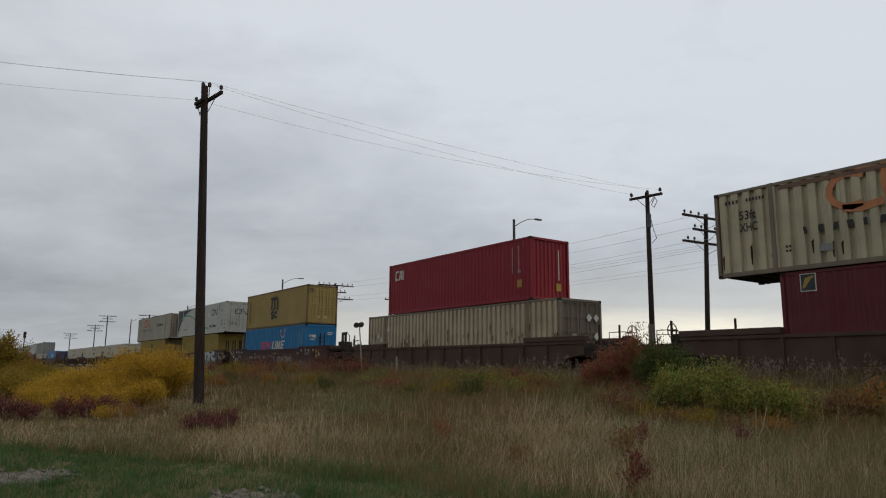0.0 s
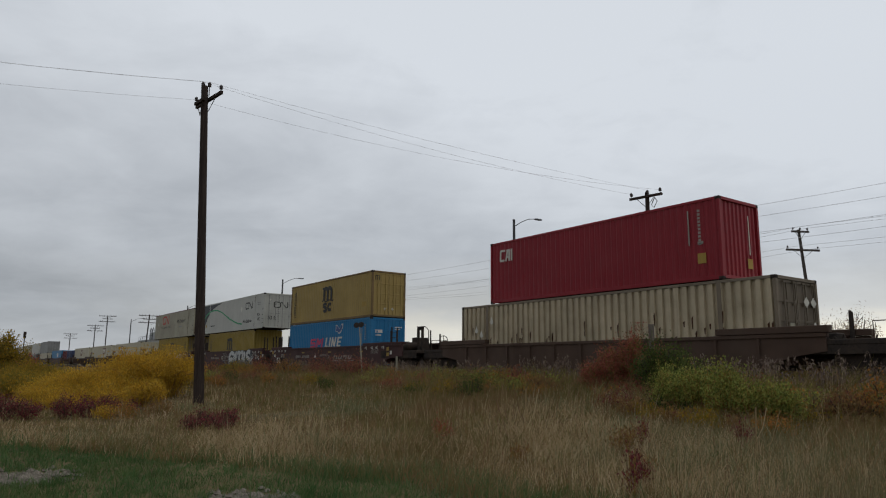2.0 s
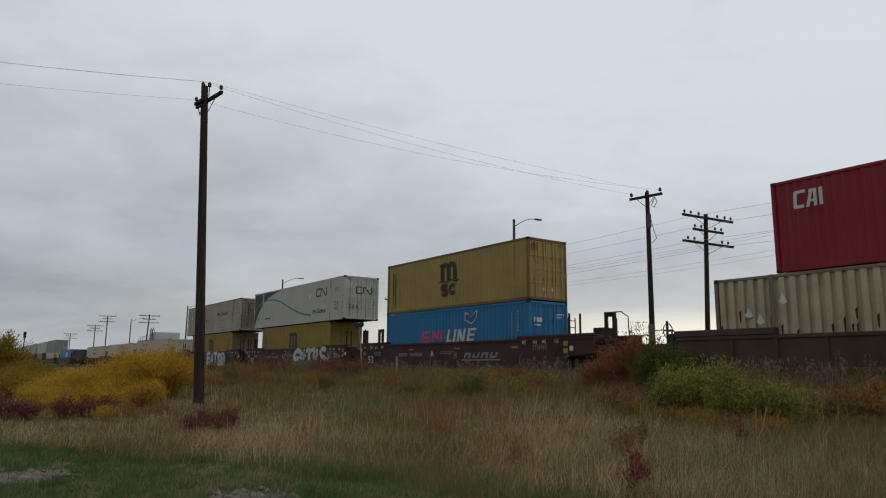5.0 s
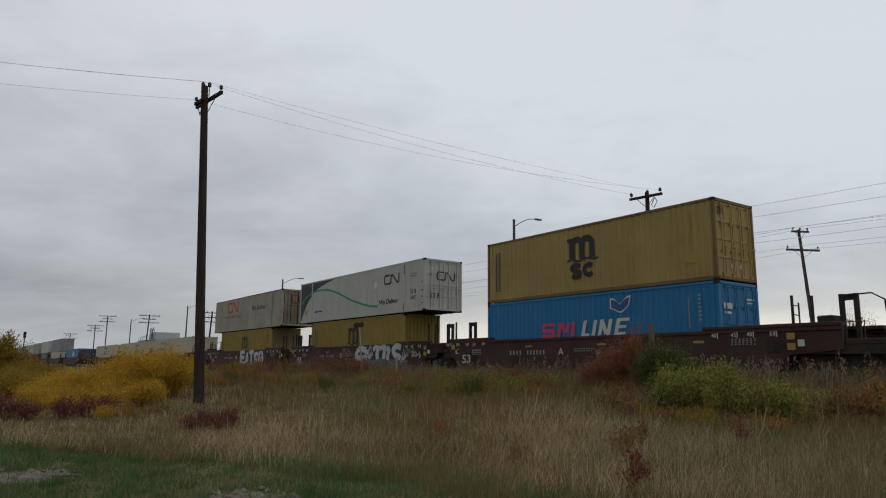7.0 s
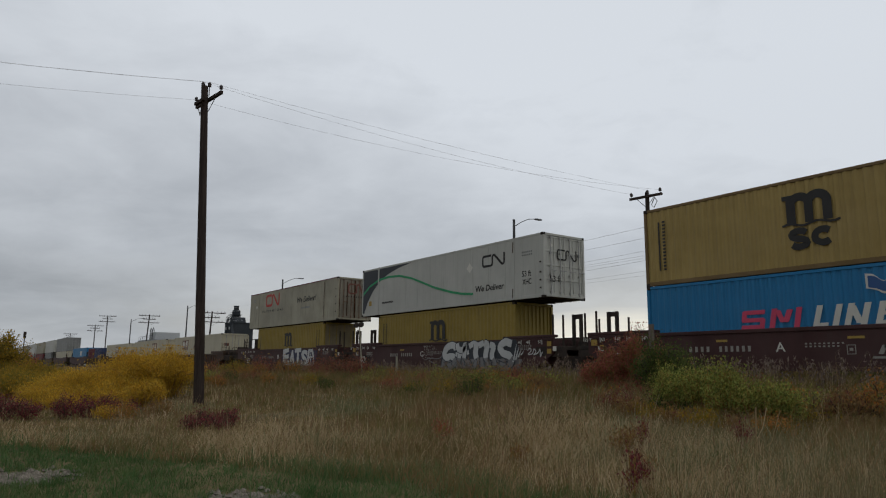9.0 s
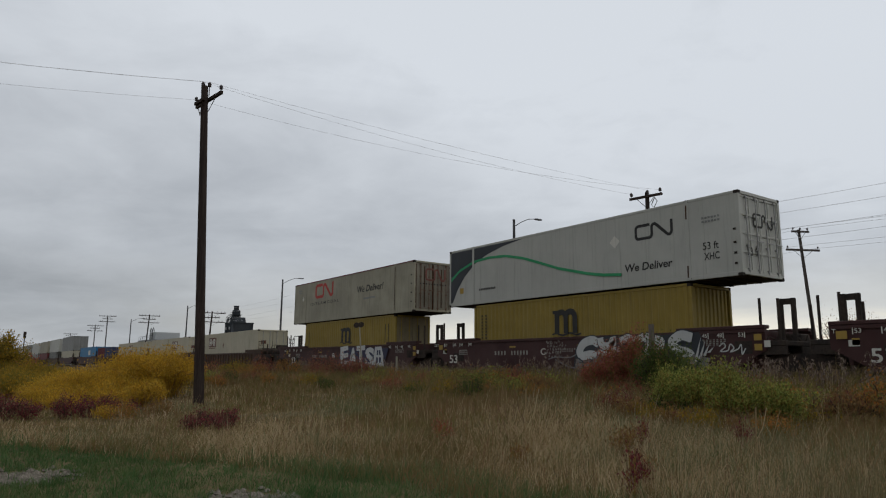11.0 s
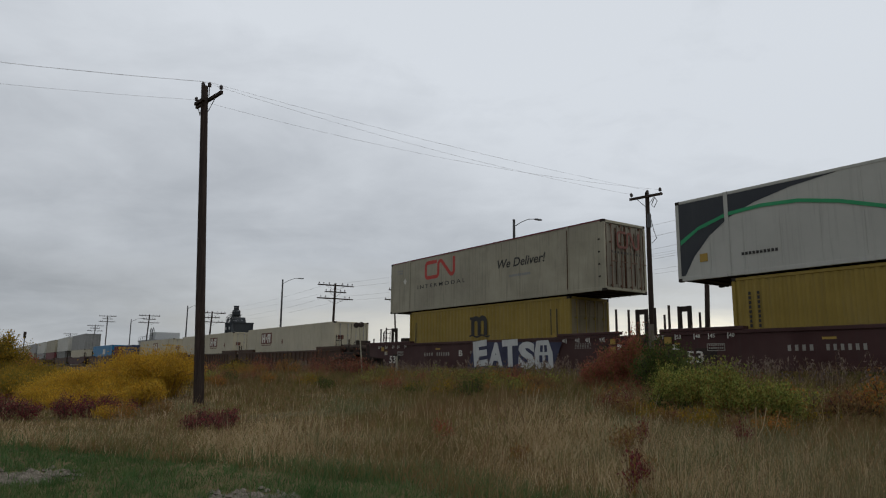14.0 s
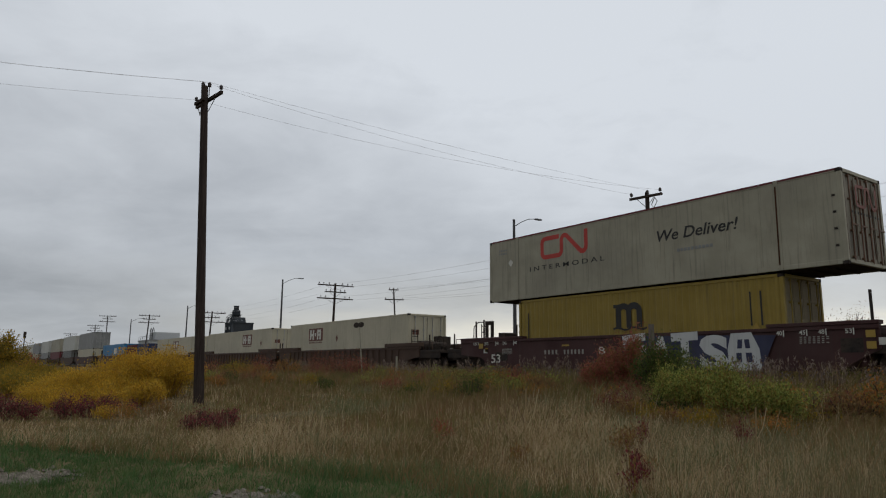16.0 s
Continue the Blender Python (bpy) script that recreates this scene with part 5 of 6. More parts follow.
def build_lines():
    view = 54.3   # broadside crossarms face this way
    a = utility_pole("tall dark wooden utility pole with a twin crossarm, in tall grass", (-25.18, 7.5, 0.1), (-25.5, 7.02, 12.12), 0.185, 0.125,
                     [(0.5, 1.08, 8, (-1.0, 1.0), 1.0, 1), (0.66, 0.4, 8, (-0.34,), 0.9)], braces=True)
    for dx, dy in ((-0.35, -0.53), (-0.24, -0.32)):
        bm = B(); insulator(bm, dx, dy, 11.94, 1.05)
        rod(bm, (dx, dy, 11.6), (dx, dy, 11.98), 0.02, 0.02, 6)
        part("insulator", bm, CERAMIC, a, "dark porcelain insulator")
    b = utility_pole("wooden utility pole with a crossarm and hanging cables, beyond the track", (-21.4, 28.0, 0.95), (-21.34, 28.0, 10.4), 0.15, 0.1, [(0.25, 0.9, 8, (-0.8, 0.1, 0.8), 1.1)])
    bm = B()
    tube(bm, [(0.5, 0, 9.1), (0.65, 0, 8.9), (0.45, 0, 8.6), (0.3, 0, 8.75), (0.5, 0, 9.1)], 0.02)
    tube(bm, [(0.2, 0, 8.2), (0.45, -0.1, 7.4), (0.6, -0.1, 7.0), (0.3, -0.1, 6.8)], 0.015)
    part("cable_loop", bm, DARK_STEEL, b, "black hanging cable loop")
    bm = B(); rod(bm, (0.2, -0.1, 7.6), (0.2, -0.1, 8.3), 0.1, 0.1, 10)
    part("cutout", bm, LAMP_GREY, b)
    # wires crossing the track from pole to pole, and back past the verge
    ends_a = [(-25.54, 6.92, 12.3), (-25.43, 7.13, 12.3), (-26.5, 7.05, 11.9)]
    ends_b = [(-22.1, 27.9, 10.4), (-21.3, 28.0, 10.5), (-20.6, 28.1, 10.4)]
    for p, q, sag in zip(ends_a, ends_b, (0.34, 0.2, 0.48)):
        wire(p, q, sag, 0.0045)
    for p in ends_a:
        wire(p, (p[0] - 5.0, -30.0, p[2] - 0.4), 1.08, 0.0045)
    # telegraph poles with three arms along the railway
    def telegraph(x, y, z, top, lean=0.0, s=1.0):
        ins = (-1.85, -1.35, -0.75, 0.75, 1.35, 1.85)
        short = (-1.05, -0.55, 0.55, 1.05)
        p = utility_pole("old telegraph pole with three crossarms of insulators", (x, y, z), (x + lean, y, top), 0.15, 0.11,
                         [(0.25, 2.0, 84, ins, 0.9), (0.95, 1.2, 84, short, 0.9), (1.65, 2.0, 84, (-1.6, -1.1, 1.1, 1.6), 0.9)], name="telegraph_pole")
        tagged(p, group="telegraph poles beyond the track")
    telegraph(-21.75, 33.0, 0.95, 9.95, 0.4)
    telegraph(-66.0, 33.0, 0.95, 10.3, 0.5)
    telegraph(-108.5, 33.0, 0.95, 9.8, 1.6)
    telegraph(-150.0, 33.0, 0.95, 11.6, 2.4)
    telegraph(-192.6, 33.0, 0.95, 14.0)
    telegraph(-209.5, 33.0, 0.95, 12.3)
    telegraph(-255.0, 33.0, 0.95, 11.6)
    for x, h in ((-30.3, 9.45), (-65.3, 9.25), (-98.7, 8.85), (-134.6, 8.75)):
        street_lamp(x, 27.0, 0.95, h)
    for x, top in ((-21.55, 10.5), (-71.0, 11.0)):
        q = utility_pole("weathered wooden power pole with two crossarms", (x + 0.15, 44.3, 0.95), (x - 0.2, 43.75, top), 0.13, 0.085, [(0.15, 0.6, 62, (-0.5, 0, 0.5), 0.85), (1.35, 1.15, 62, (-1.05, 1.05), 0.8)], wood=GREY_POLE)
    for y, z in ((32.0, 9.75), (33.9, 9.6), (32.1, 8.4), (33.8, 8.2)):
        wire((-66.0, y, z + 0.35), (-21.5, y, z), 0.5, 0.008)
        wire((-21.5, y, z), (25.0, y, z + 0.6), 0.5, 0.008)
        wire((-108, y, z + 0.1), (-66.0, y, z + 0.35), 0.5, 0.008)
    for y, z in ((43.3, 10.6), (44.2, 10.6), (42.85, 9.3), (44.65, 9.3)):
        wire((-71, y, z + 0.4), (-21.5, y, z), 0.6, 0.008)
        wire((-21.5, y, z), (30.0, y, z + 0.4), 0.6, 0.008)


build_lines()


# ---- plants ----
def soup(name, verts, faces_n, material, smooth=False):
    """A mesh out of separate pieces, each of faces_n corners, from an array of points."""
    v = np.asarray(verts, dtype=np.float32).reshape(-1, 3)
    n = len(v)
    me = bpy.data.meshes.new(name)
    me.vertices.add(n)
    me.vertices.foreach_set("co", v.ravel())
    me.loops.add(n)
    me.loops.foreach_set("vertex_index", np.arange(n, dtype=np.int32))
    me.polygons.add(n // faces_n)
    me.polygons.foreach_set("loop_start", np.arange(0, n, faces_n, dtype=np.int32))
    me.polygons.foreach_set("loop_total", np.full(n // faces_n, faces_n, dtype=np.int32))
    me.update(calc_edges=True)
    me.materials.append(material)
    return me


def step_arr(v, a, b):
    k = np.clip((v - a) / (b - a), 0, 1)
    return k * k * (3 - 2 * k)


def wave(x, y, s, seed):
    """Cheap smooth patches between -1 and 1."""
    return (np.sin(x * s + seed) * np.cos(y * s * 1.3 - seed * 2.1) + np.sin((x * 0.6 + y) * s * 1.7 + seed * 3.3) * 0.7 + np.sin((x - y * 0.8) * s * 3.1 + seed) * 0.4) / 2.1


def ground_arr(x, y):
    return 0.62 * step_arr(y, 4.5, 15.5) + 0.35 * step_arr(y, 17.0, 19.6) + 0.04 * step_arr(y, -2, 4) * (1 - step_arr(y, 19.5, 23)) - 0.05


def blades(name, label, x, y, h, w, lean, material, rng, way=None):
    """Grass blades: a bent blade of three corners and a tip for each point."""
    n = len(x)
    z = ground_arr(x, y)
    a = rng.uniform(0, math.tau, n)
    ux, uy = np.cos(a) * w / 2, np.sin(a) * w / 2
    b = rng.uniform(0, math.tau, n) if way is None else way
    lx, ly = np.cos(b) * lean * h + 0.10 * h, np.sin(b) * lean * h
    base = np.stack([x, y, z], 1)
    mid = np.stack([x + lx * 0.3, y + ly * 0.3, z + h * 0.55], 1)
    tip = np.stack([x + lx, y + ly, z + h * np.sqrt(np.clip(1 - lean ** 2 * 0.5, 0.2, 1))], 1)
    side = np.stack([ux, uy, np.zeros(n)], 1)
    pts = np.stack([base - side, base + side, mid + side * 0.65, tip, mid - side * 0.65], 1)
    loops = (np.array([0, 1, 2, 4, 4, 2, 3])[None, :] + 5 * np.arange(n)[:, None]).ravel()
    starts = (np.array([0, 4])[None, :] + 7 * np.arange(n)[:, None]).ravel()
    me = bpy.data.meshes.new(name)
    me.vertices.add(5 * n)
    me.vertices.foreach_set("co", pts.astype(np.float32).ravel())
    me.loops.add(7 * n)
    me.loops.foreach_set("vertex_index", loops.astype(np.int32))
    me.polygons.add(2 * n)
    me.polygons.foreach_set("loop_start", starts.astype(np.int32))
    me.polygons.foreach_set("loop_total", np.tile(np.array([4, 3], dtype=np.int32), n))
    me.update(calc_edges=True)
    me.materials.append(material)
    ob = new(name, me)
    return tagged(ob, label, "grass", kind="stuff")


GREEN_BLADE = foliage("green_grass_blade", [(0.07, 0.145, 0.048), (0.095, 0.175, 0.058), (0.05, 0.11, 0.036), (0.14, 0.175, 0.065)], 0.6, 0.6, (0.095, 0.135, 0.042), clump=(0.035, 0.085, 0.022))
DRY_BLADE = foliage("dry_grass_blade", [(0.53, 0.405, 0.24), (0.43, 0.315, 0.175), (0.61, 0.485, 0.31), (0.34, 0.235, 0.13), (0.28, 0.24, 0.11)], 0.7, 0.35, (0.46, 0.325, 0.185), clump=(0.37, 0.275, 0.15))
OLIVE_BLADE = foliage("olive_grass_blade", [(0.20, 0.17, 0.06), (0.15, 0.14, 0.045), (0.25, 0.185, 0.08), (0.34, 0.245, 0.13), (0.15, 0.13, 0.045), (0.22, 0.125, 0.062)], 0.75, 0.3, (0.245, 0.15, 0.072), clump=(0.135, 0.112, 0.046))
SAGE_BLADE = foliage("sage_grass_blade", [(0.23, 0.225, 0.12), (0.17, 0.185, 0.085), (0.31, 0.275, 0.165), (0.13, 0.145, 0.06)], 0.75, 0.4, (0.24, 0.185, 0.095))
DARK_GREEN_BLADE = foliage("dark_green_grass_blade", [(0.095, 0.155, 0.055), (0.125, 0.185, 0.068), (0.07, 0.12, 0.042), (0.20, 0.195, 0.09)], 0.7, 0.5, (0.16, 0.155, 0.065))
SEED_HEAD = foliage("mauve_grey_seed_head", [(0.22, 0.16, 0.13), (0.15, 0.11, 0.09), (0.30, 0.235, 0.185), (0.11, 0.08, 0.06)], 0.85)
STALK = foliage("pale_stalk", [(0.530, 0.430, 0.260), (0.382, 0.280, 0.151), (0.212, 0.125, 0.076)], 0.8)


def verge_edge(x):
    return 1.1 + 0.5 * np.minimum(x + 16.4, 8.4)


def build_grass():
    rng = np.random.default_rng(11)

    def scatter(n, x0, x1, y0, y1, near):
        """Points, thinner away from the verge."""
        x, y = rng.uniform(x0, x1, n), rng.uniform(y0, y1, n)
        keep = rng.random(n) < np.clip(near / np.hypot(x, y), 0.05, 1) ** 1.3
        return x[keep], y[keep]

    def fine_width(x, y, n):
        return np.clip(np.hypot(x, y) * 0.00062, 0.0035, 0.03) * rng.uniform(0.6, 1.5, n)

    def tufts(cx, cy, per, spread):
        """Blades that stand in tufts and lean out of them: x, y, way, lean, the tuft's own factor."""
        k = len(cx)
        own = np.repeat(rng.uniform(0.45, 1.3, k), per)
        ox, oy = rng.normal(0, spread, k * per), rng.normal(0, spread, k * per)
        lean = np.clip(np.hypot(ox, oy) / spread * 0.28 + rng.uniform(-0.1, 0.4, k * per), 0.02, 0.9)
        return np.repeat(cx, per) + ox, np.repeat(cy, per) + oy, np.arctan2(oy, ox) + rng.normal(0, 0.5, k * per), lean, own

    # short green verge
    x, y = scatter(46000, -22, -2, -3, 8, 8)
    more = scatter(11000, -8, 9, -8, 6, 8)
    x, y = np.concatenate([x, more[0]]), np.concatenate([y, more[1]])
    x, y, way, lean, own = tufts(x, y, 9, 0.05)
    e = verge_edge(x) + 0.9 * wave(x, y, 0.9, 1.0) - y
    keep = (rng.random(len(x)) < step_arr(e, -1.3, 0.4)) & (np.hypot(x, y) > 0.5)
    bare = ((x + 11.5) / 0.66) ** 2 + ((y - 1.06) / 0.58) ** 2 < 1
    bare |= ((x + 8.2) / 0.5) ** 2 + ((y - 3.1) / 0.44) ** 2 < 1
    keep &= ~bare | (rng.random(len(x)) < 0.2)
    x, y, way, lean, own = (v[keep] for v in (x, y, way, lean, own))
    n = len(x)
    blades("green_grass", "short green verge grass", x, y, rng.uniform(0.09, 0.2, n) * own, fine_width(x, y, n) * 1.5, lean, GREEN_BLADE, rng, way)
    # tall dry grass
    x, y = scatter(60000, -48, 6, -3, 18, 12)
    x, y, way, lean, own = tufts(x, y, 8, 0.085)
    e = y - verge_edge(x) - 0.7 * wave(x, y, 0.8, 2.0)
    patch = step_arr(wave(x, y, 0.42, 5.0), -0.3, 0.4)
    dry = step_arr(e, -0.5, 1.0) * (0.12 + 0.88 * patch * step_arr(7.0 + 2.5 * wave(x, y, 0.33, 5.0) - e, -2.5, 3.0))
    keep = (rng.random(len(x)) < dry) & (np.hypot(x, y) > 2.5)
    x, y, way, lean, own = (v[keep] for v in (x, y, way, lean, own))
    n = len(x)
    h = (0.36 + 0.10 * wave(x, y, 0.7, 7.0)) * rng.uniform(0.6, 1.2, n) * own * (1 - 0.35 * step_arr(-x, 12, 17))
    blades("dry_grass", "tall dry tan grass on the slope", x, y, h, fine_width(x, y, n) * 1.6, lean, DRY_BLADE, rng, way)
    # olive growth on the bank
    x, y = scatter(66000, -70, 6, -4, 19.2, 14)
    x, y, way, lean, own = tufts(x, y, 10, 0.11)
    e = y - verge_edge(x) - 2.2 + 1.5 * wave(x, y, 0.4, 9.0)
    keep = (rng.random(len(x)) < 0.85 + 0.15 * step_arr(e, 0, 4)) & (y > verge_edge(x) - 0.3) & (np.hypot(x, y) > 2.5) & (y < 19.3)
    x, y, way, lean, own = (v[keep] for v in (x, y, way, lean, own))
    n = len(x)
    h = (0.31 + 0.5 * step_arr(y, 10.5, 16.0) + 0.12 * wave(x, y, 0.55, 4.0)) * rng.uniform(0.5, 1.15, n) * own * (1 - 0.3 * step_arr(-x, 12, 17) * (1 - step_arr(y, 8, 11)))
    blades("bank_grass", "olive and brown weeds and grass on the railway bank", x, y, h, fine_width(x, y, n) * 2.2, lean, OLIVE_BLADE, rng, way)
    # grey-green patches on the lower slope
    x, y = scatter(22000, -26, 4, 0, 15, 10)
    x, y, way, lean, own = tufts(x, y, 8, 0.09)
    keep = (rng.random(len(x)) < step_arr(wave(x, y, 0.55, 12.0) + 0.45 * step_arr(x, -10, -6), 0.1, 0.7)) & (y > verge_edge(x) + 0.2) & (np.hypot(x, y) > 5.5)
    x, y, way, lean, own = (v[keep] for v in (x, y, way, lean, own))
    n = len(x)
    blades("sage_grass", "grey-green grass among the dry grass", x, y, rng.uniform(0.22, 0.48, n) * own, fine_width(x, y, n) * 1.7, lean, SAGE_BLADE, rng, way)
    # long dark green grass along the edge of the verge
    x, y = scatter(30000, -18, -2, -3, 9, 9)
    x, y, way, lean, own = tufts(x, y, 8, 0.07)
    e = y - verge_edge(x) - 0.25 - 0.5 * wave(x, y, 1.1, 4.0)
    keep = (rng.random(len(x)) < np.exp(-(e / 0.5) ** 2) * (0.2 + 0.5 * step_arr(x, -13, -9))) & (np.hypot(x, y) > 5)
    x, y, way, lean, own = (v[keep] for v in (x, y, way, lean, own))
    n = len(x)
    blades("edge_grass", "long dark green grass along the verge", x, y, rng.uniform(0.16, 0.36, n) * own, fine_width(x, y, n) * 1.6, lean, DARK_GREEN_BLADE, rng, way)
    # tall weeds with fluffy heads beside the ballast
    k = 900
    x = np.concatenate([rng.uniform(-46, -14, 620), rng.uniform(-13, 0, 280)])
    y = rng.uniform(17.0, 19.0, k)
    h = rng.uniform(0.65, 1.2, k) * (1 + 0.15 * wave(x, y, 1.1, 6.0))
    blades("seeding_weeds", "tall brown weed stems beside the ballast", x, y, h, rng.uniform(0.012, 0.02, k), np.full(k, 0.06), STALK, rng)
    per = 22
    up = np.repeat(h, per) * rng.uniform(0.62, 1.02, k * per)
    reach = 0.05 * (1.25 - up / np.repeat(h, per)) * 2
    pos = np.stack([np.repeat(x + 0.1 * h, per) + rng.normal(0, 1, k * per) * reach, np.repeat(y, per) + rng.normal(0, 1, k * per) * reach, np.repeat(ground_arr(x, y), per) + up], 1)
    u = rng.normal(0, 1, (k * per, 3)) * 0.5 + np.array([0, 0, 1.0])
    v = np.cross(u, rng.normal(0, 1, (k * per, 3)))
    v /= np.linalg.norm(v, axis=1)[:, None]
    size = rng.uniform(0.02, 0.05, (k * per, 1))
    quad = np.stack([pos - u * size, pos + v * size * 0.4, pos + u * size, pos - v * size * 0.4], 1)
    tagged(new("seed_heads", soup("seed_heads", quad.reshape(-1, 3), 4, SEED_HEAD)), "mauve-grey fluffy seed heads of tall weeds", "weeds", kind="stuff")
    # far side of the track
    x, y = rng.uniform(-120, 5, 22000), rng.uniform(24.8, 36, 22000)
    n = len(x)
    blades("far_grass", "dry grass beyond the track", x, y, rng.uniform(0.2, 0.6, n), rng.uniform(0.03, 0.06, n), rng.uniform(0.05, 0.6, n), OLIVE_BLADE, rng)
    # seed stalks
    x, y = rng.uniform(-75, 6, 36000), rng.uniform(17.2, 19.5, 36000)
    n = len(x)
    h = rng.uniform(0.25, 0.78, n) * (1 + 0.25 * wave(x, y, 0.8, 2.2))
    blades("trackside_weeds", "brown and olive weeds beside the ballast", x, y, h, rng.uniform(0.012, 0.03, n), rng.uniform(0.05, 0.5, n), OLIVE_BLADE, rng)
    x, y = scatter(24000, -45, 4, 3, 18.6, 16)
    keep = (y > verge_edge(x) + 1.2) & (rng.random(len(x)) < 0.25 + 0.75 * step_arr(x, -18, -10) * step_arr(wave(x, y, 0.5, 3.0), -0.4, 0.4))
    x, y = x[keep], y[keep]
    n = len(x)
    blades("seed_stalks", "pale upright seed stalks", x, y, rng.uniform(0.4, 0.8, n), fine_width(x, y, n) * 0.8, rng.uniform(0.02, 0.3, n), STALK, rng)
    x, y = rng.uniform(-60, 4, 2600), rng.uniform(17.2, 19.3, 2600)
    n = len(x)
    blades("seed_stalks", "brown dry weed stalks beside the ballast", x, y, rng.uniform(0.4, 0.9, n), rng.uniform(0.012, 0.025, n), rng.uniform(0.02, 0.25, n), STALK, rng)


build_grass()

BARK = rough_surface("dark_bark", (0.05, 0.035, 0.028), (0.085, 0.065, 0.05), 6.0, 0.9, 0.5, 0.006)
TWIG = rough_surface("yellow_brown_twigs", (0.22, 0.13, 0.04), (0.30, 0.19, 0.06), 6.0, 0.8, 0.3, 0.004)
PAINTS = {
    "yellow": foliage("yellow_leaf", [(0.62, 0.36, 0.03), (0.47, 0.245, 0.02), (0.60, 0.40, 0.05), (0.40, 0.24, 0.025), (0.30, 0.20, 0.03)], 0.7, 0.8, (0.36, 0.24, 0.03)),
    "ochre": foliage("ochre_leaf", [(0.283, 0.176, 0.023), (0.200, 0.144, 0.023), (0.366, 0.224, 0.023), (0.166, 0.144, 0.025)], 0.75),
    "lime": foliage("yellow_green_leaf", [(0.30, 0.33, 0.085), (0.215, 0.25, 0.055), (0.14, 0.165, 0.04), (0.35, 0.33, 0.075), (0.10, 0.12, 0.03), (0.24, 0.19, 0.045)], 0.75),
    "green": foliage("dark_green_leaf", [(0.06, 0.085, 0.022), (0.085, 0.112, 0.028), (0.046, 0.066, 0.018), (0.115, 0.13, 0.03)], 0.75),
    "red": foliage("rust_red_leaf", [(0.34, 0.10, 0.065), (0.26, 0.075, 0.05), (0.36, 0.14, 0.085), (0.19, 0.07, 0.045), (0.17, 0.13, 0.05)], 0.75),
    "crimson": foliage("dark_crimson_leaf", [(0.19, 0.035, 0.05), (0.125, 0.028, 0.036), (0.26, 0.06, 0.065), (0.12, 0.055, 0.04), (0.20, 0.12, 0.07)], 0.75),
    "orange": foliage("orange_leaf", [(0.40, 0.165, 0.04), (0.29, 0.12, 0.036), (0.24, 0.17, 0.045), (0.44, 0.20, 0.05), (0.16, 0.135, 0.035)], 0.75),
    "bare": foliage("sparse_brown_leaf", [(0.23, 0.135, 0.055), (0.15, 0.10, 0.042), (0.30, 0.185, 0.07), (0.20, 0.09, 0.05)], 0.8),
}


def bush(name, label, category, x, y, rx, ry, h, tone, leaves, size, seed, group="", stems=16, upright=0.5, tall_leaf=1.6, loose=0.16, wood=None, low=0.15):
    """Stems that spread from the root and branch, with leaves in uneven clumps along them."""
    rng = np.random.default_rng(seed)
    z0 = float(ground_arr(np.float64(x), np.float64(y))) if y < 24 else 0.95
    p = thing(name, label, category, group, at=(x, y, z0))
    bm = B()
    spots = []
    for k in range(stems):
        a = rng.uniform(0, math.tau)
        d = math.sqrt(rng.random())
        tip = Vector((math.cos(a) * rx * d, math.sin(a) * ry * d, h * rng.uniform(0.62, 1.0) * (1 - 0.42 * d * d)))
        root = Vector((math.cos(a) * rx * d * 0.3, math.sin(a) * ry * d * 0.3, -0.05))
        mid = root.lerp(tip, 0.5) + Vector((0, 0, 0.12 * h * upright))
        tube(bm, [root, mid, tip], 0.003 + 0.006 * h, 4)
        for t in np.linspace(low, 1.0, 6):
            spots.append(root.lerp(mid, t * 2) if t < 0.5 else mid.lerp(tip, t * 2 - 1))
        for q in range(4):
            s = mid.lerp(tip, rng.uniform(-0.3, 0.9))
            e = s + Vector((rng.normal(0, 0.22) * rx, rng.normal(0, 0.22) * ry, abs(rng.normal(0.16, 0.1)) * h))
            tube(bm, [s, e], max(0.004, 0.0035 * h), 3)
            spots += [s.lerp(e, 0.6), e]
    part("woody_frame", bm, wood or BARK, p, "thin branching stems")
    c = np.array([tuple(s) for s in spots])
    i = rng.integers(0, len(c), leaves)
    spread = np.array([rx * loose, ry * loose, h * 0.09])
    pos = c[i] + rng.normal(0, 1, (leaves, 3)) * spread
    pos[:, 2] = np.clip(pos[:, 2], 0.02, h * 1.15)
    u = rng.normal(0, 1, (leaves, 3)); u[:, 2] = np.abs(u[:, 2]) * (0.6 + upright)
    u /= np.linalg.norm(u, axis=1)[:, None]
    v = np.cross(u, rng.normal(0, 1, (leaves, 3)))
    v /= np.linalg.norm(v, axis=1)[:, None]
    s = (size * rng.uniform(0.6, 1.35, leaves))[:, None]
    quad = np.stack([pos - u * s * tall_leaf / 2, pos + v * s * 0.42, pos + u * s * tall_leaf / 2, pos - v * s * 0.42], 1)
    lf = part("leaves", soup("leaves", quad.reshape(-1, 3), 4, PAINTS[tone]), PAINTS[tone], p)
    tagged(lf, kind="stuff")
    return p


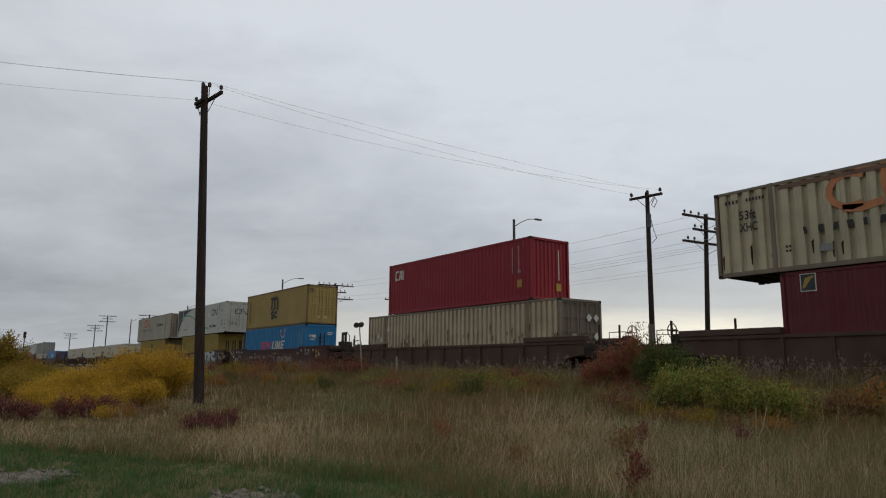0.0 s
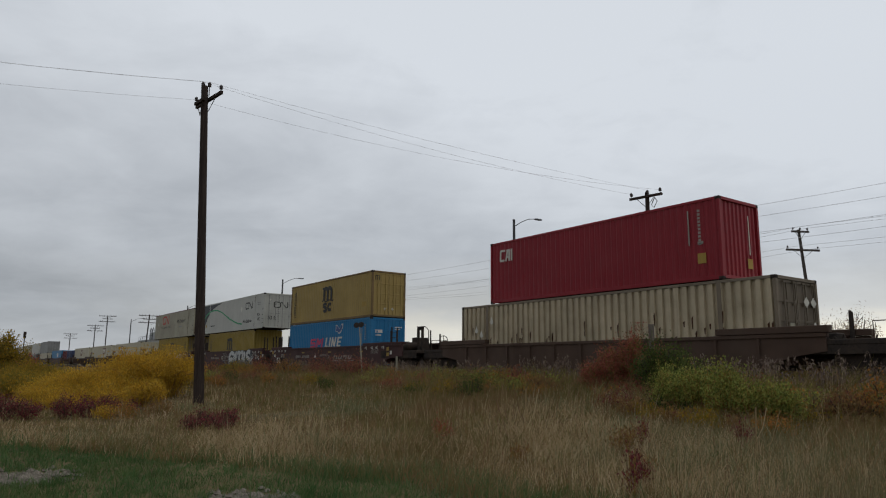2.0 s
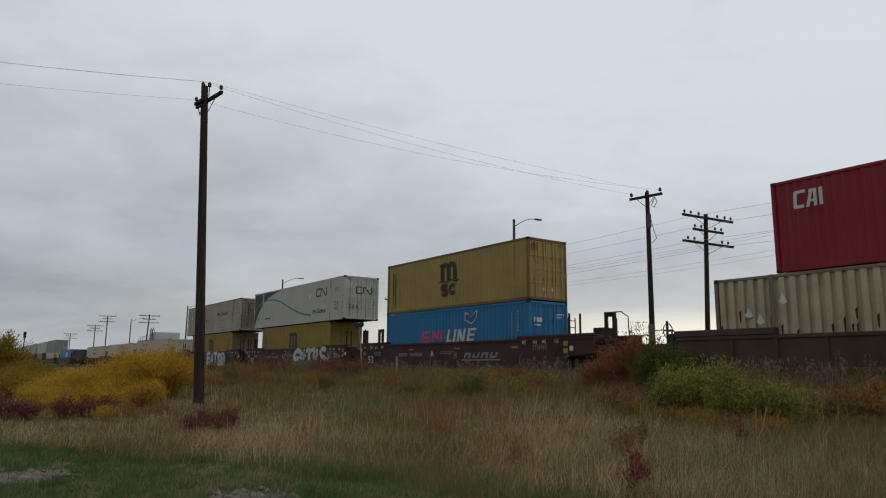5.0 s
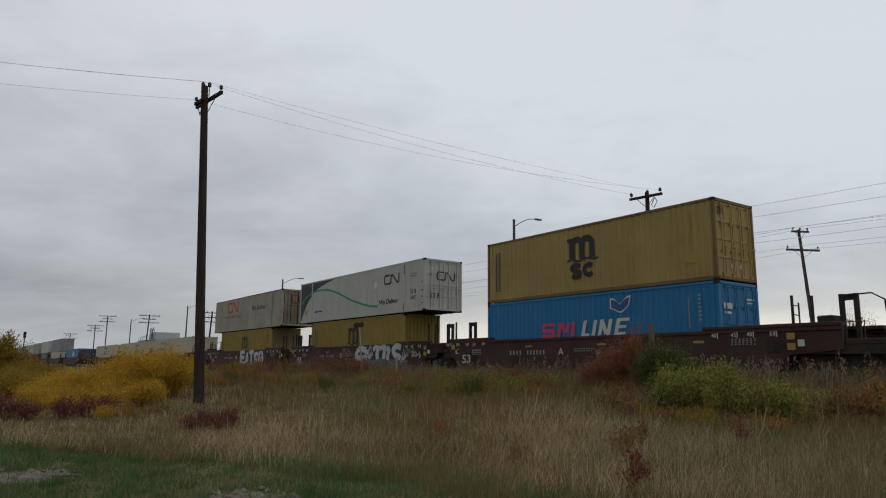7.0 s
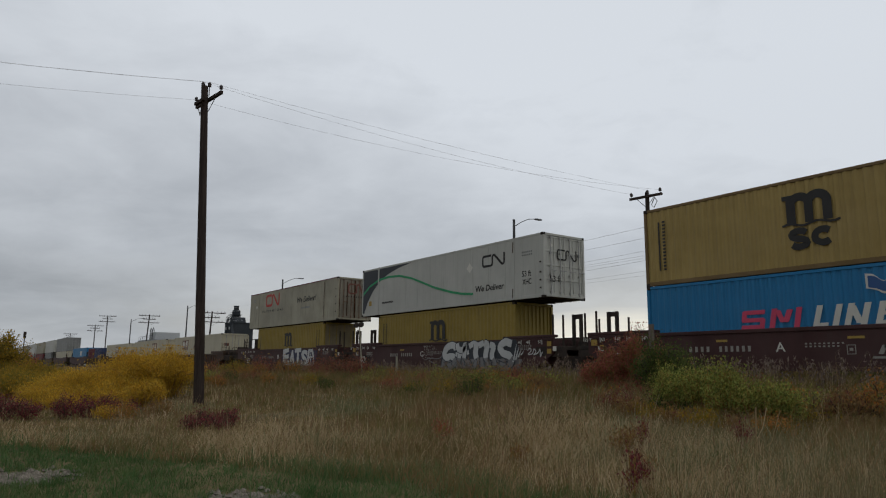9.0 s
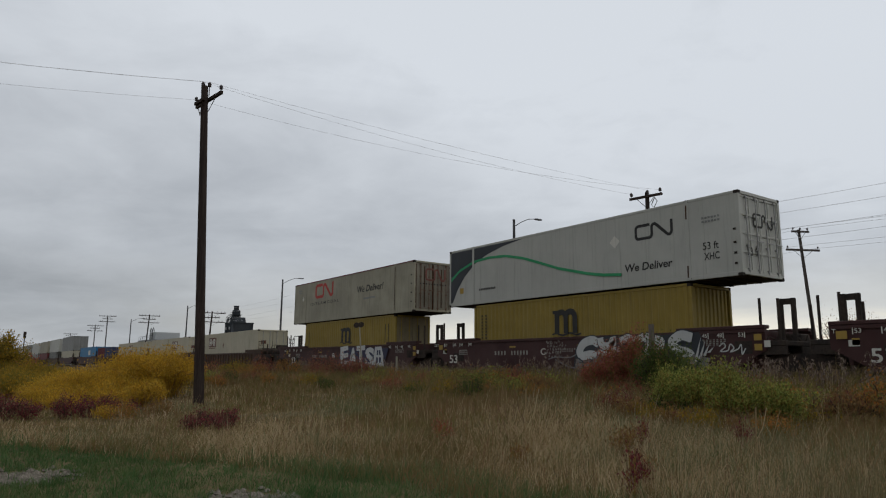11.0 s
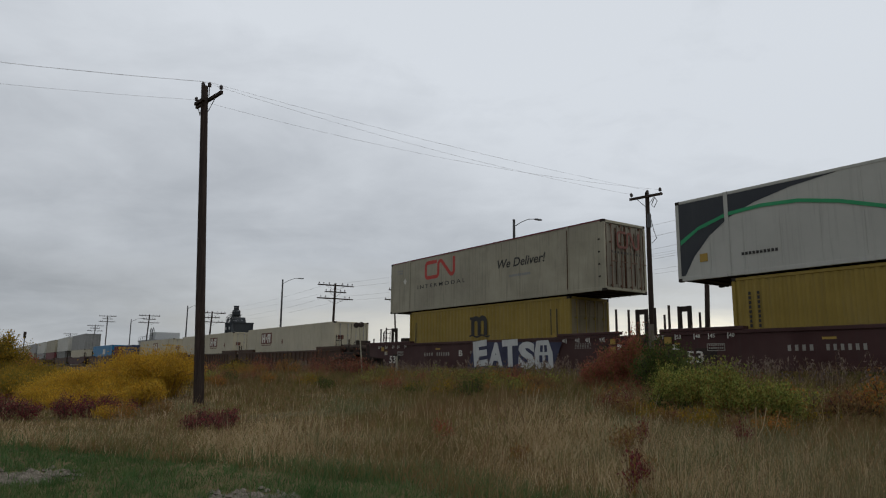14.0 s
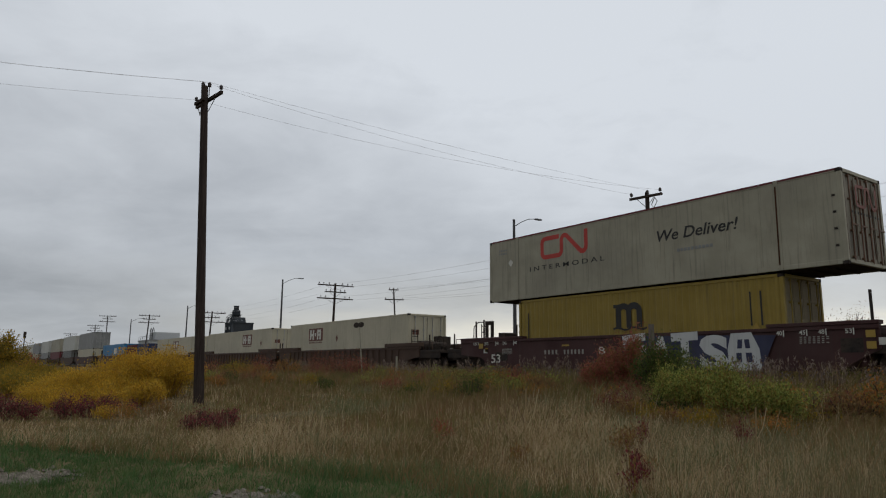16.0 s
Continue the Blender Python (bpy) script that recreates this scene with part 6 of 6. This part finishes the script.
def build_bushes():
    G = "autumn bushes on the verge"
    for k, (x, y, rx, ry, h) in enumerate(((-27.8, 3.1, 1.4, 1.1, 0.85), (-29.2, 4.6, 1.7, 1.4, 1.3), (-30.2, 6.2, 1.7, 1.4, 1.95), (-31.2, 7.9, 1.7, 1.5, 2.0), (-33.5, 4.6, 1.9, 1.5, 1.15), (-26.2, 4.6, 1.0, 0.9, 0.85), (-26.0, 3.4, 0.8, 0.7, 0.6), (-27.0, 6.2, 0.9, 0.8, 0.9))):
        bush("willow_bush", "bright yellow autumn willow bush", "bush", x, y, rx, ry, h, "yellow", 27000 if h > 1 else 9000, 0.027, 20 + k, G, 60, 2.0, 3.4, 0.11, TWIG)
    for k, (x, y, rx, ry, h) in enumerate(((-36.0, 2.4, 2.0, 1.5, 1.1), (-41.0, 4.0, 2.4, 1.8, 1.15), (-47.0, 4.2, 2.6, 2.0, 1.25), (-38.5, 9.5, 1.8, 1.5, 1.4), (-55.0, 5.0, 3.0, 2.2, 1.6))):
        bush("willow_bush", "dull ochre autumn willow bush", "bush", x, y, rx, ry, h, "ochre", 12000, 0.05, 40 + k, G, 36, 1.4, 2.6, 0.12, TWIG)
    for k, (x, y, rx, ry, h) in enumerate(((-22.4, 1.5, 0.5, 0.4, 0.85), (-22.5, 2.05, 0.4, 0.35, 0.65), (-22.6, 3.0, 0.4, 0.35, 0.8), (-22.8, 3.55, 0.45, 0.35, 0.7), (-22.9, 4.2, 0.4, 0.35, 0.75), (-23.4, 4.9, 0.35, 0.3, 0.55), (-17.5, 5.3, 0.4, 0.35, 0.55), (-17.9, 5.75, 0.35, 0.3, 0.45), (-17.0, 4.95, 0.35, 0.3, 0.5), (-17.3, 6.0, 0.35, 0.3, 0.55), (-16.5, 5.4, 0.3, 0.3, 0.4))):
        bush("low_shrub", "dark crimson low shrub in dry grass", "shrub", x, y, rx, ry, h, "crimson", 1300 if k < 5 else 600, 0.032, 60 + k, G, 16, 0.9)
    for k, (x, y, rx, h) in enumerate(((-7.2, 12.2, 0.5, 1.0), (-7.7, 12.25, 0.45, 1.2), (-8.35, 12.6, 0.5, 1.15), (-8.9, 12.6, 0.4, 1.0), (-9.5, 13.0, 0.5, 1.1), (-6.7, 12.3, 0.4, 0.85))):
        bush("leafy_bush", "yellow-green leafy bush on the slope", "bush", x, y, rx, rx * 0.9, h, "lime", 4200, 0.027, 80 + k, G, 24, 1.4, 1.9, 0.17, TWIG, 0.62)
    for k, (x, y, rx, h, m) in enumerate(((-13.65, 15.2, 0.5, 1.15, 4500), (-13.3, 15.6, 0.6, 1.6, 6500), (-12.85, 16.0, 0.55, 2.0, 6000), (-12.3, 16.2, 0.4, 1.7, 2500))):
        bush("leafy_bush", "rust-red autumn bush beside the track", "bush", x, y, rx, rx * 0.85, h, "red", int(m * 1.5), 0.032, 90 + k, G, 30, 1.2, 2.0, 0.17, TWIG)
    bush("leafy_bush", "dark green bush beside the track", "bush", -11.4, 15.5, 0.95, 0.8, 1.75, "green", 11000, 0.036, 96, G, 30, 0.6, 1.8, 0.14)
    bush("leafy_bush", "dark green bush beside the track", "bush", -10.3, 15.1, 0.8, 0.7, 1.2, "green", 6000, 0.036, 97, G, 22, 0.5)
    for k, (x, y, h) in enumerate(((-7.3, 9.2, 0.6), (-5.56, 6.8, 0.6), (-5.75, 7.2, 0.45), (-6.2, 10.2, 0.5))):
        bush("tall_weed", "dark crimson withered weed in dry grass", "weed", x, y, 0.12, 0.12, h, "crimson", 380, 0.022, 560 + k, "withered weeds on the slope", 7, 1.6, 2.0, 0.3, TWIG)
    for k, (x, y, rx, h, tone, word) in enumerate(((-7.0, 11.2, 0.4, 0.5, "bare", "brown"), (-7.6, 11.2, 0.4, 0.5, "ochre", "ochre"), (-8.3, 11.4, 0.45, 0.55, "bare", "brown"), (-9.0, 11.7, 0.4, 0.5, "ochre", "ochre"), (-6.3, 11.3, 0.35, 0.5, "orange", "orange"), (-9.8, 12.2, 0.45, 0.55, "bare", "brown"), (-10.7, 12.8, 0.5, 0.6, "crimson", "dark crimson"), (-21.3, 4.3, 0.5, 0.6, "orange", "orange"), (-21.8, 3.9, 0.4, 0.5, "yellow", "yellow"), (-22.2, 5.4, 0.5, 0.6, "bare", "brown"))):
        bush("low_shrub", word + " low shrub in the grass of the slope", "shrub", x, y, rx, rx, h, tone, 1100, 0.026, 120 + k, G, 14, 1.0, 1.9, 0.2, TWIG)
    rnd = random.Random(8)
    for k in range(13):
        x = -11.5 + 9 * rnd.random()
        y = max(verge_edge(x) + 1.5, 4) + rnd.random() * 9
        if y < 15:
            bush("tall_weed", "reddish-brown withered weed in dry grass", "weed", x, y, 0.22, 0.22, rnd.uniform(0.3, 0.6), rnd.choice(("bare", "red", "orange", "bare")), 300, 0.024, 500 + k, "withered weeds on the slope", 7, 1.6, 2.2, 0.3, TWIG)
    for k in range(80):
        x = -70 + 66 * k / 80 + rnd.uniform(-0.6, 0.6)
        tone, word = rnd.choice((("ochre", "ochre"), ("bare", "brown"), ("green", "dark green")))
        bush("low_shrub", word + " scrub beyond the railway track", "shrub", x, rnd.uniform(25.3, 27.0), rnd.uniform(0.8, 1.3), 0.8, rnd.uniform(1.0, 1.6), tone, 2200 if x > -34 else 700, 0.07, 600 + k, "scrub beyond the track", 12, 0.6)
    rnd = random.Random(3)
    tones = (("lime", "yellow-green"), ("orange", "orange"), ("red", "rust-red"), ("ochre", "ochre"), ("bare", "brown"), ("green", "dark green"), ("red", "rust-red"), ("bare", "brown"))
    for k in range(120):
        tone, word = tones[k % 8]
        x = -58 + 56 * (k / 120) ** 0.7 + rnd.uniform(-1, 1)
        y = rnd.uniform(12.5, 17.4) if x > -35 else rnd.uniform(11, 18)
        h = rnd.uniform(0.5, 0.8) + 0.5 * max(0, y - 14) / 3.5 * rnd.random()
        bush("low_shrub", word + " low autumn shrub on the railway bank", "shrub", x, y, rnd.uniform(0.5, 1.1), rnd.uniform(0.4, 0.8), h, tone, 1500, 0.036, 200 + k, "low shrubs on the bank", 12, 0.6)
    for k, (x, y, rx, h, tone, word) in enumerate(((-34.5, 16.6, 1.2, 1.75, "red", "rust-red"), (-32.0, 17.0, 1.0, 1.65, "red", "rust-red"), (-30.3, 16.9, 0.8, 1.4, "red", "rust-red"), (-42.0, 16.4, 1.3, 1.7, "red", "rust-red"), (-37.5, 16.2, 1.2, 1.45, "orange", "orange"), (-44.0, 15.5, 1.6, 1.4, "ochre", "ochre"), (-40.5, 15.0, 1.3, 1.15, "orange", "orange"), (-49.0, 15.0, 1.8, 1.5, "red", "rust-red"), (-28.0, 16.5, 1.0, 1.0, "lime", "yellow-green"), (-23.5, 16.4, 1.0, 0.95, "lime", "yellow-green"), (-19.5, 16.3, 0.9, 1.0, "orange", "orange"), (-5.2, 13.6, 0.8, 0.95, "orange", "orange"), (-3.8, 13.2, 0.8, 0.9, "ochre", "ochre"), (-16.5, 16.0, 0.9, 0.9, "lime", "yellow-green"), (-20.0, 15.4, 0.7, 0.85, "lime", "yellow-green"), (-18.7, 15.3, 0.8, 0.9, "lime", "yellow-green"), (-17.4, 15.6, 0.5, 0.95, "red", "rust-red"), (-16.4, 15.2, 0.7, 0.8, "orange", "orange"), (-15.3, 14.8, 0.6, 0.75, "bare", "brown"), (-6.9, 12.7, 0.4, 0.62, "orange", "orange"), (-5.9, 13.2, 0.6, 0.7, "bare", "brown"), (-22.5, 15.5, 0.8, 0.75, "red", "rust-red"))):
        bush("leafy_bush", word + " autumn bush on the railway bank", "bush", x, y, rx, rx * 0.8, h, tone, 2600, 0.036, 700 + k, G, 24, 0.9, 1.8, 0.12)
    for x, y, h in ((-8.4, 7.7, 1.15), (-9.8, 8.6, 0.7), (-6.9, 8.9, 0.7), (-5.6, 9.6, 0.8)):
        s = thing("dead_stalk", "pale forked dead weed stalk in grass", "weed", "withered weeds on the slope", at=(x, y, float(ground_arr(np.float64(x), np.float64(y)))))
        bm = B()
        tube(bm, [(0, 0, -0.05), (-0.01, 0, h * 0.5), (0.01, 0, h)], 0.011, 4)
        for k, (a, z) in enumerate(((-0.32, 0.12), (0.3, 0.2), (-0.12, 0.5), (0.14, 0.45))):
            tube(bm, [(0, 0, h * z), (a * h * 0.6, a * h * 0.5, h * (z + 0.2)), (a * h * 1.1, a * h * 0.8, h * min(z + 0.75, 1.0))], 0.005, 4)
        part("stem", bm, STALK, s)
    bush("bare_shrub", "thin nearly bare shrub beyond the track", "shrub", -13.6, 31.0, 1.4, 1.2, 3.1, "bare", 6000, 0.036, 300, "", 40, 0.9, 1.6, 0.07)
    bush("bare_shrub", "thin nearly bare shrub beyond the track", "shrub", -19.4, 30.0, 1.6, 1.0, 2.2, "bare", 260, 0.08, 301, "", 18, 0.9)
    bush("small_tree", "distant ochre tree at the bank's end", "tree", -88.0, 5.5, 2.0, 2.0, 4.5, "ochre", 8000, 0.13, 302, "", 30, 0.9)
    bush("small_tree", "distant dark tree at the bank's end", "tree", -93.0, 7.0, 2.2, 2.0, 2.4, "red", 3600, 0.16, 303, "", 24, 0.9)


build_bushes()


# ---- gravel patches, posts and signs ----
def build_small():
    rng = np.random.default_rng(4)
    stone = rough_surface("pale_gravel", (0.11, 0.095, 0.075), (0.23, 0.205, 0.17), 9.0, 0.9, 0.4, 0.01)
    for cx, cy, rx, ry, n in ((-11.5, 1.06, 0.7, 0.62, 900), (-8.2, 3.1, 0.5, 0.44, 520)):
        bm = B()
        for k in range(n):
            a, d = rng.uniform(0, math.tau), min(1.25, abs(rng.normal(0, 0.6)))
            s = 0.014 + 0.045 * rng.random() ** 2
            px, py = cx + rx * d * math.cos(a), cy + ry * d * math.sin(a)
            pz = ground_z(px, py) + s * 0.3
            vs = [bm.verts.new((px + s * q[0] * rng.uniform(0.7, 1.3), py + s * q[1] * rng.uniform(0.7, 1.3), pz + s * q[2] * rng.uniform(0.5, 0.9))) for q in ((1, 0, 0), (-1, 0, 0), (0, 1, 0), (0, -1, 0), (0, 0, 1), (0, 0, -1))]
            for f in ((0, 2, 4), (2, 1, 4), (1, 3, 4), (3, 0, 4), (2, 0, 5), (1, 2, 5), (3, 1, 5), (0, 3, 5)):
                bm.faces.new([vs[i] for i in f])
        tagged(new("gravel", mesh_of("gravel", bm, stone)), "patch of pale gravel in the green verge", "gravel", kind="stuff")
    # railway sign seen from its back
    s = thing("railway_sign", "small dark sign on a thin pale leaning post", "sign", at=(-30.4, 17.0, 0.7))
    bm = B(); rod(bm, (0, 0, 0), (-0.5, 0, 2.95), 0.035, 0.03, 8)
    part("post", bm, OLD_WHITE, s, "pale thin metal post")
    bm = B()
    for k in (-1, 1):
        cx = -0.5 + 0.24 * k
        ring = [(cx + 0.3 * math.cos(a * math.tau / 12), 2.98 + 0.14 * math.sin(a * math.tau / 12)) for a in range(12)]
        prism(bm, ring, -0.05, -0.035)
    part("plate", bm, DARK_STEEL, s, "dark double-lobed plate")
    s = thing("railway_sign", "two dark lobed plates one above the other on a post", "sign", at=(-28.5, 26.0, 0.95))
    bm = B(); rod(bm, (0, 0, 0), (0, 0, 3.1), 0.035, 0.03, 8)
    part("post", bm, LAMP_GREY, s)
    for z in (2.62, 2.98):
        bm = B()
        ring = [(0.3 * math.cos(q * math.tau / 16), z + 0.13 * math.copysign(abs(math.sin(q * math.tau / 16)) ** 0.6, math.sin(q * math.tau / 16))) for q in range(16)]
        prism(bm, ring, -0.06, -0.045)
        part("plate", bm, DARK_STEEL, s, "dark rounded plate")
    s = thing("railway_signal", "distant dark railway signal on a tall mast", "signal", at=(-222.0, 17.6, 0.9))
    bm = B(); rod(bm, (0, 0, 0), (0, 0, 8.6), 0.16, 0.13, 8)
    part("mast", bm, LAMP_GREY, s)
    bm = B(); box(bm, -0.3, 0.3, -0.35, 0.35, 7.6, 9.4, 0.05)
    for z in (7.95, 8.5, 9.05):
        rod(bm, (0.3, 0, z), (0.55, 0, z + 0.02), 0.2, 0.22, 10)
    part("signal_head", bm, DARK_STEEL, s, "black signal head with hoods")
    for name, label, x, y, h, r, mat in (("marker_post", "short pale marker post beside the track", -27.6, 17.2, 1.4, 0.05, OLD_WHITE), ("wooden_post", "weathered grey wooden post in red bushes", -12.5, 16.3, 2.2, 0.085, GREY_WOOD)):
        bm = B(); rod(bm, (0, 0, -0.1), (0.02, 0, h), r, r * 0.92, 10)
        ob = tagged(new(name, mesh_of(name, bm, mat)), label, "post")
        ob.location = (x, y, ground_z(x, y))


build_small()


# ---- far buildings ----
def build_far():
    dark = rough_surface("dark_cladding", (0.035, 0.04, 0.045), (0.06, 0.065, 0.07), 0.3, 0.7, 0.2, 0.02)
    pale = rough_surface("pale_cladding", (0.42, 0.43, 0.43), (0.5, 0.51, 0.5), 0.2, 0.7, 0.2, 0.02)
    t = thing("grain_elevator", "dark distant grain elevator with a headhouse and chute", "industrial building", at=(-177.8, 59.4, 0.95))
    t.matrix_basis = t.matrix_basis @ Matrix.Diagonal((0.8, 1, 1, 1))
    for x in (-4.0, -1.05):
        bm = B(); box(bm, x, x + 2.75, 0, 6, 0, 11.5, 0.05)
        for k in range(5):
            box(bm, x + 0.1 + 0.62 * k, x + 0.16 + 0.62 * k, -0.06, 0, 0, 11.5)
        part("tower", bm, dark, t)
    bm = B(); box(bm, -1.2, -1.1, 0.5, 5.5, 0, 11.5); box(bm, -4.2, 1.9, -0.1, 6.1, 11.5, 11.75)
    part("tower_cap", bm, dark, t)
    for x in (-2.6, 0.3):
        bm = B(); prism(bm, [(x - 1.1, 11.75), (x + 1.1, 11.75), (x + 0.7, 12.7), (x + 0.4, 13.1), (x - 0.4, 13.1), (x - 0.7, 12.7)], 1, 4)
        part("hopper", bm, dark, t)
    bm = B()
    for x in (-4.0, -3.1, -2.2, -1.2, -0.3, 0.7, 1.7):
        rod(bm, (x, 0.2, 11.7), (x, 0.2, 14.0 - 0.25 * abs(x + 1.1)), 0.06, 0.06, 5)
    for z in (12.4, 13.0):
        tube(bm, [(-4.0, 0.2, z), (1.7, 0.2, z)], 0.05, 4)
    part("railing", bm, dark, t)
    bm = B(); box(bm, -1.9, -0.2, 1, 3, 11.75, 13.7, 0.06); box(bm, -2.4, 0.3, 0.8, 3.2, 13.7, 13.85)
    part("headhouse", bm, dark, t)
    bm = B(); box(bm, -1.5, -0.5, 1, 3, 13.85, 15.0, 0.15); box(bm, -1.25, -0.65, 1.3, 2.6, 15.0, 16.2, 0.1)
    tube(bm, [(-2.3, 0.9, 13.3), (-2.3, 0.9, 14.3), (0.2, 0.9, 14.3), (0.2, 0.9, 13.3)], 0.05, 4)
    rod(bm, (-0.2, 1.5, 13.3), (0.1, 1.5, 15.3), 0.06, 0.05, 5); rod(bm, (-1.9, 1.5, 13.3), (-1.9, 1.5, 14.9), 0.05, 0.05, 5)
    part("leg_head", bm, dark, t)
    bm = B(); rod(bm, (0.9, 0.2, 12.2), (5.0, 0.2, 5.6), 0.4, 0.38, 8); rod(bm, (-1.5, 0.2, 12.8), (-3.2, 0.2, 11.7), 0.22, 0.22, 8)
    part("chute", bm, dark, t)
    bm = B(); tube(bm, [(0.2, 0.2, 13.0), (2.2, 0.2, 12.6), (2.2, 0.2, 11.0)], 0.09, 5)
    part("spout", bm, dark, t)
    for x in (-2.6, 0.6):
        bm = B(); box(bm, x - 0.5, x + 0.5, -0.1, -0.02, 9.8, 10.5)
        part("window", bm, pale, t)
    w = thing("warehouse", "pale distant flat-roofed warehouse", "building", at=(-187.1, 41.4, 0.95))
    bm = B(); box(bm, -8, 6, 0, 14, 0, 6.6)
    part("wall", bm, pale, w)
    bm = B(); box(bm, -8.2, 6.2, -0.2, 14.2, 6.6, 6.85)
    part("roof", bm, GREY, w)
    bm = B(); box(bm, -5, 1, 2, 8, 6.85, 8.9)
    part("roof_unit", bm, pale, w)
    bm = B(); tube(bm, [(-8, 0, 6.8), (-8, 0, 7.8), (6, 0, 7.8), (6, 0, 6.8)], 0.05)
    for k in range(6):
        rod(bm, (-6 + 2 * k, 0, 6.8), (-6 + 2 * k, 0, 7.8), 0.04)
    part("railing", bm, LAMP_GREY, w)
    bm = B(); box(bm, -12.5, -8.3, 1, 10, 0, 5.4)
    part("annex", bm, pale, w, "lower pale annex")
    for x in (-4.0, -1.5):
        bm = B(); tube(bm, [(x, 1.8, 6.85), (x, 1.8, 9.6), (x + 0.8, 1.8, 10.1), (x + 1.6, 1.8, 9.6), (x + 1.6, 1.8, 8.9)], 0.1, 5)
        part("roof_pipe", bm, LAMP_GREY, w)


build_far()


# ---- movement ----
def motions():
    seconds = [k * 0.5 for k in range(33)]
    for ob, x, y, z in TRAIN:
        walk(ob, [(t, pose(x + rolled(t), y, z)) for t in seconds])
    tenths = [k * 0.1 for k in range(161)]
    for ob, x, z in WHEELS:
        if ob.parent.location.x < -300:
            continue
        walk(ob, [(t, pose(x, 0, z, 0, math.degrees(rolled(t) / 0.42), 0)) for t in tenths])


motions()
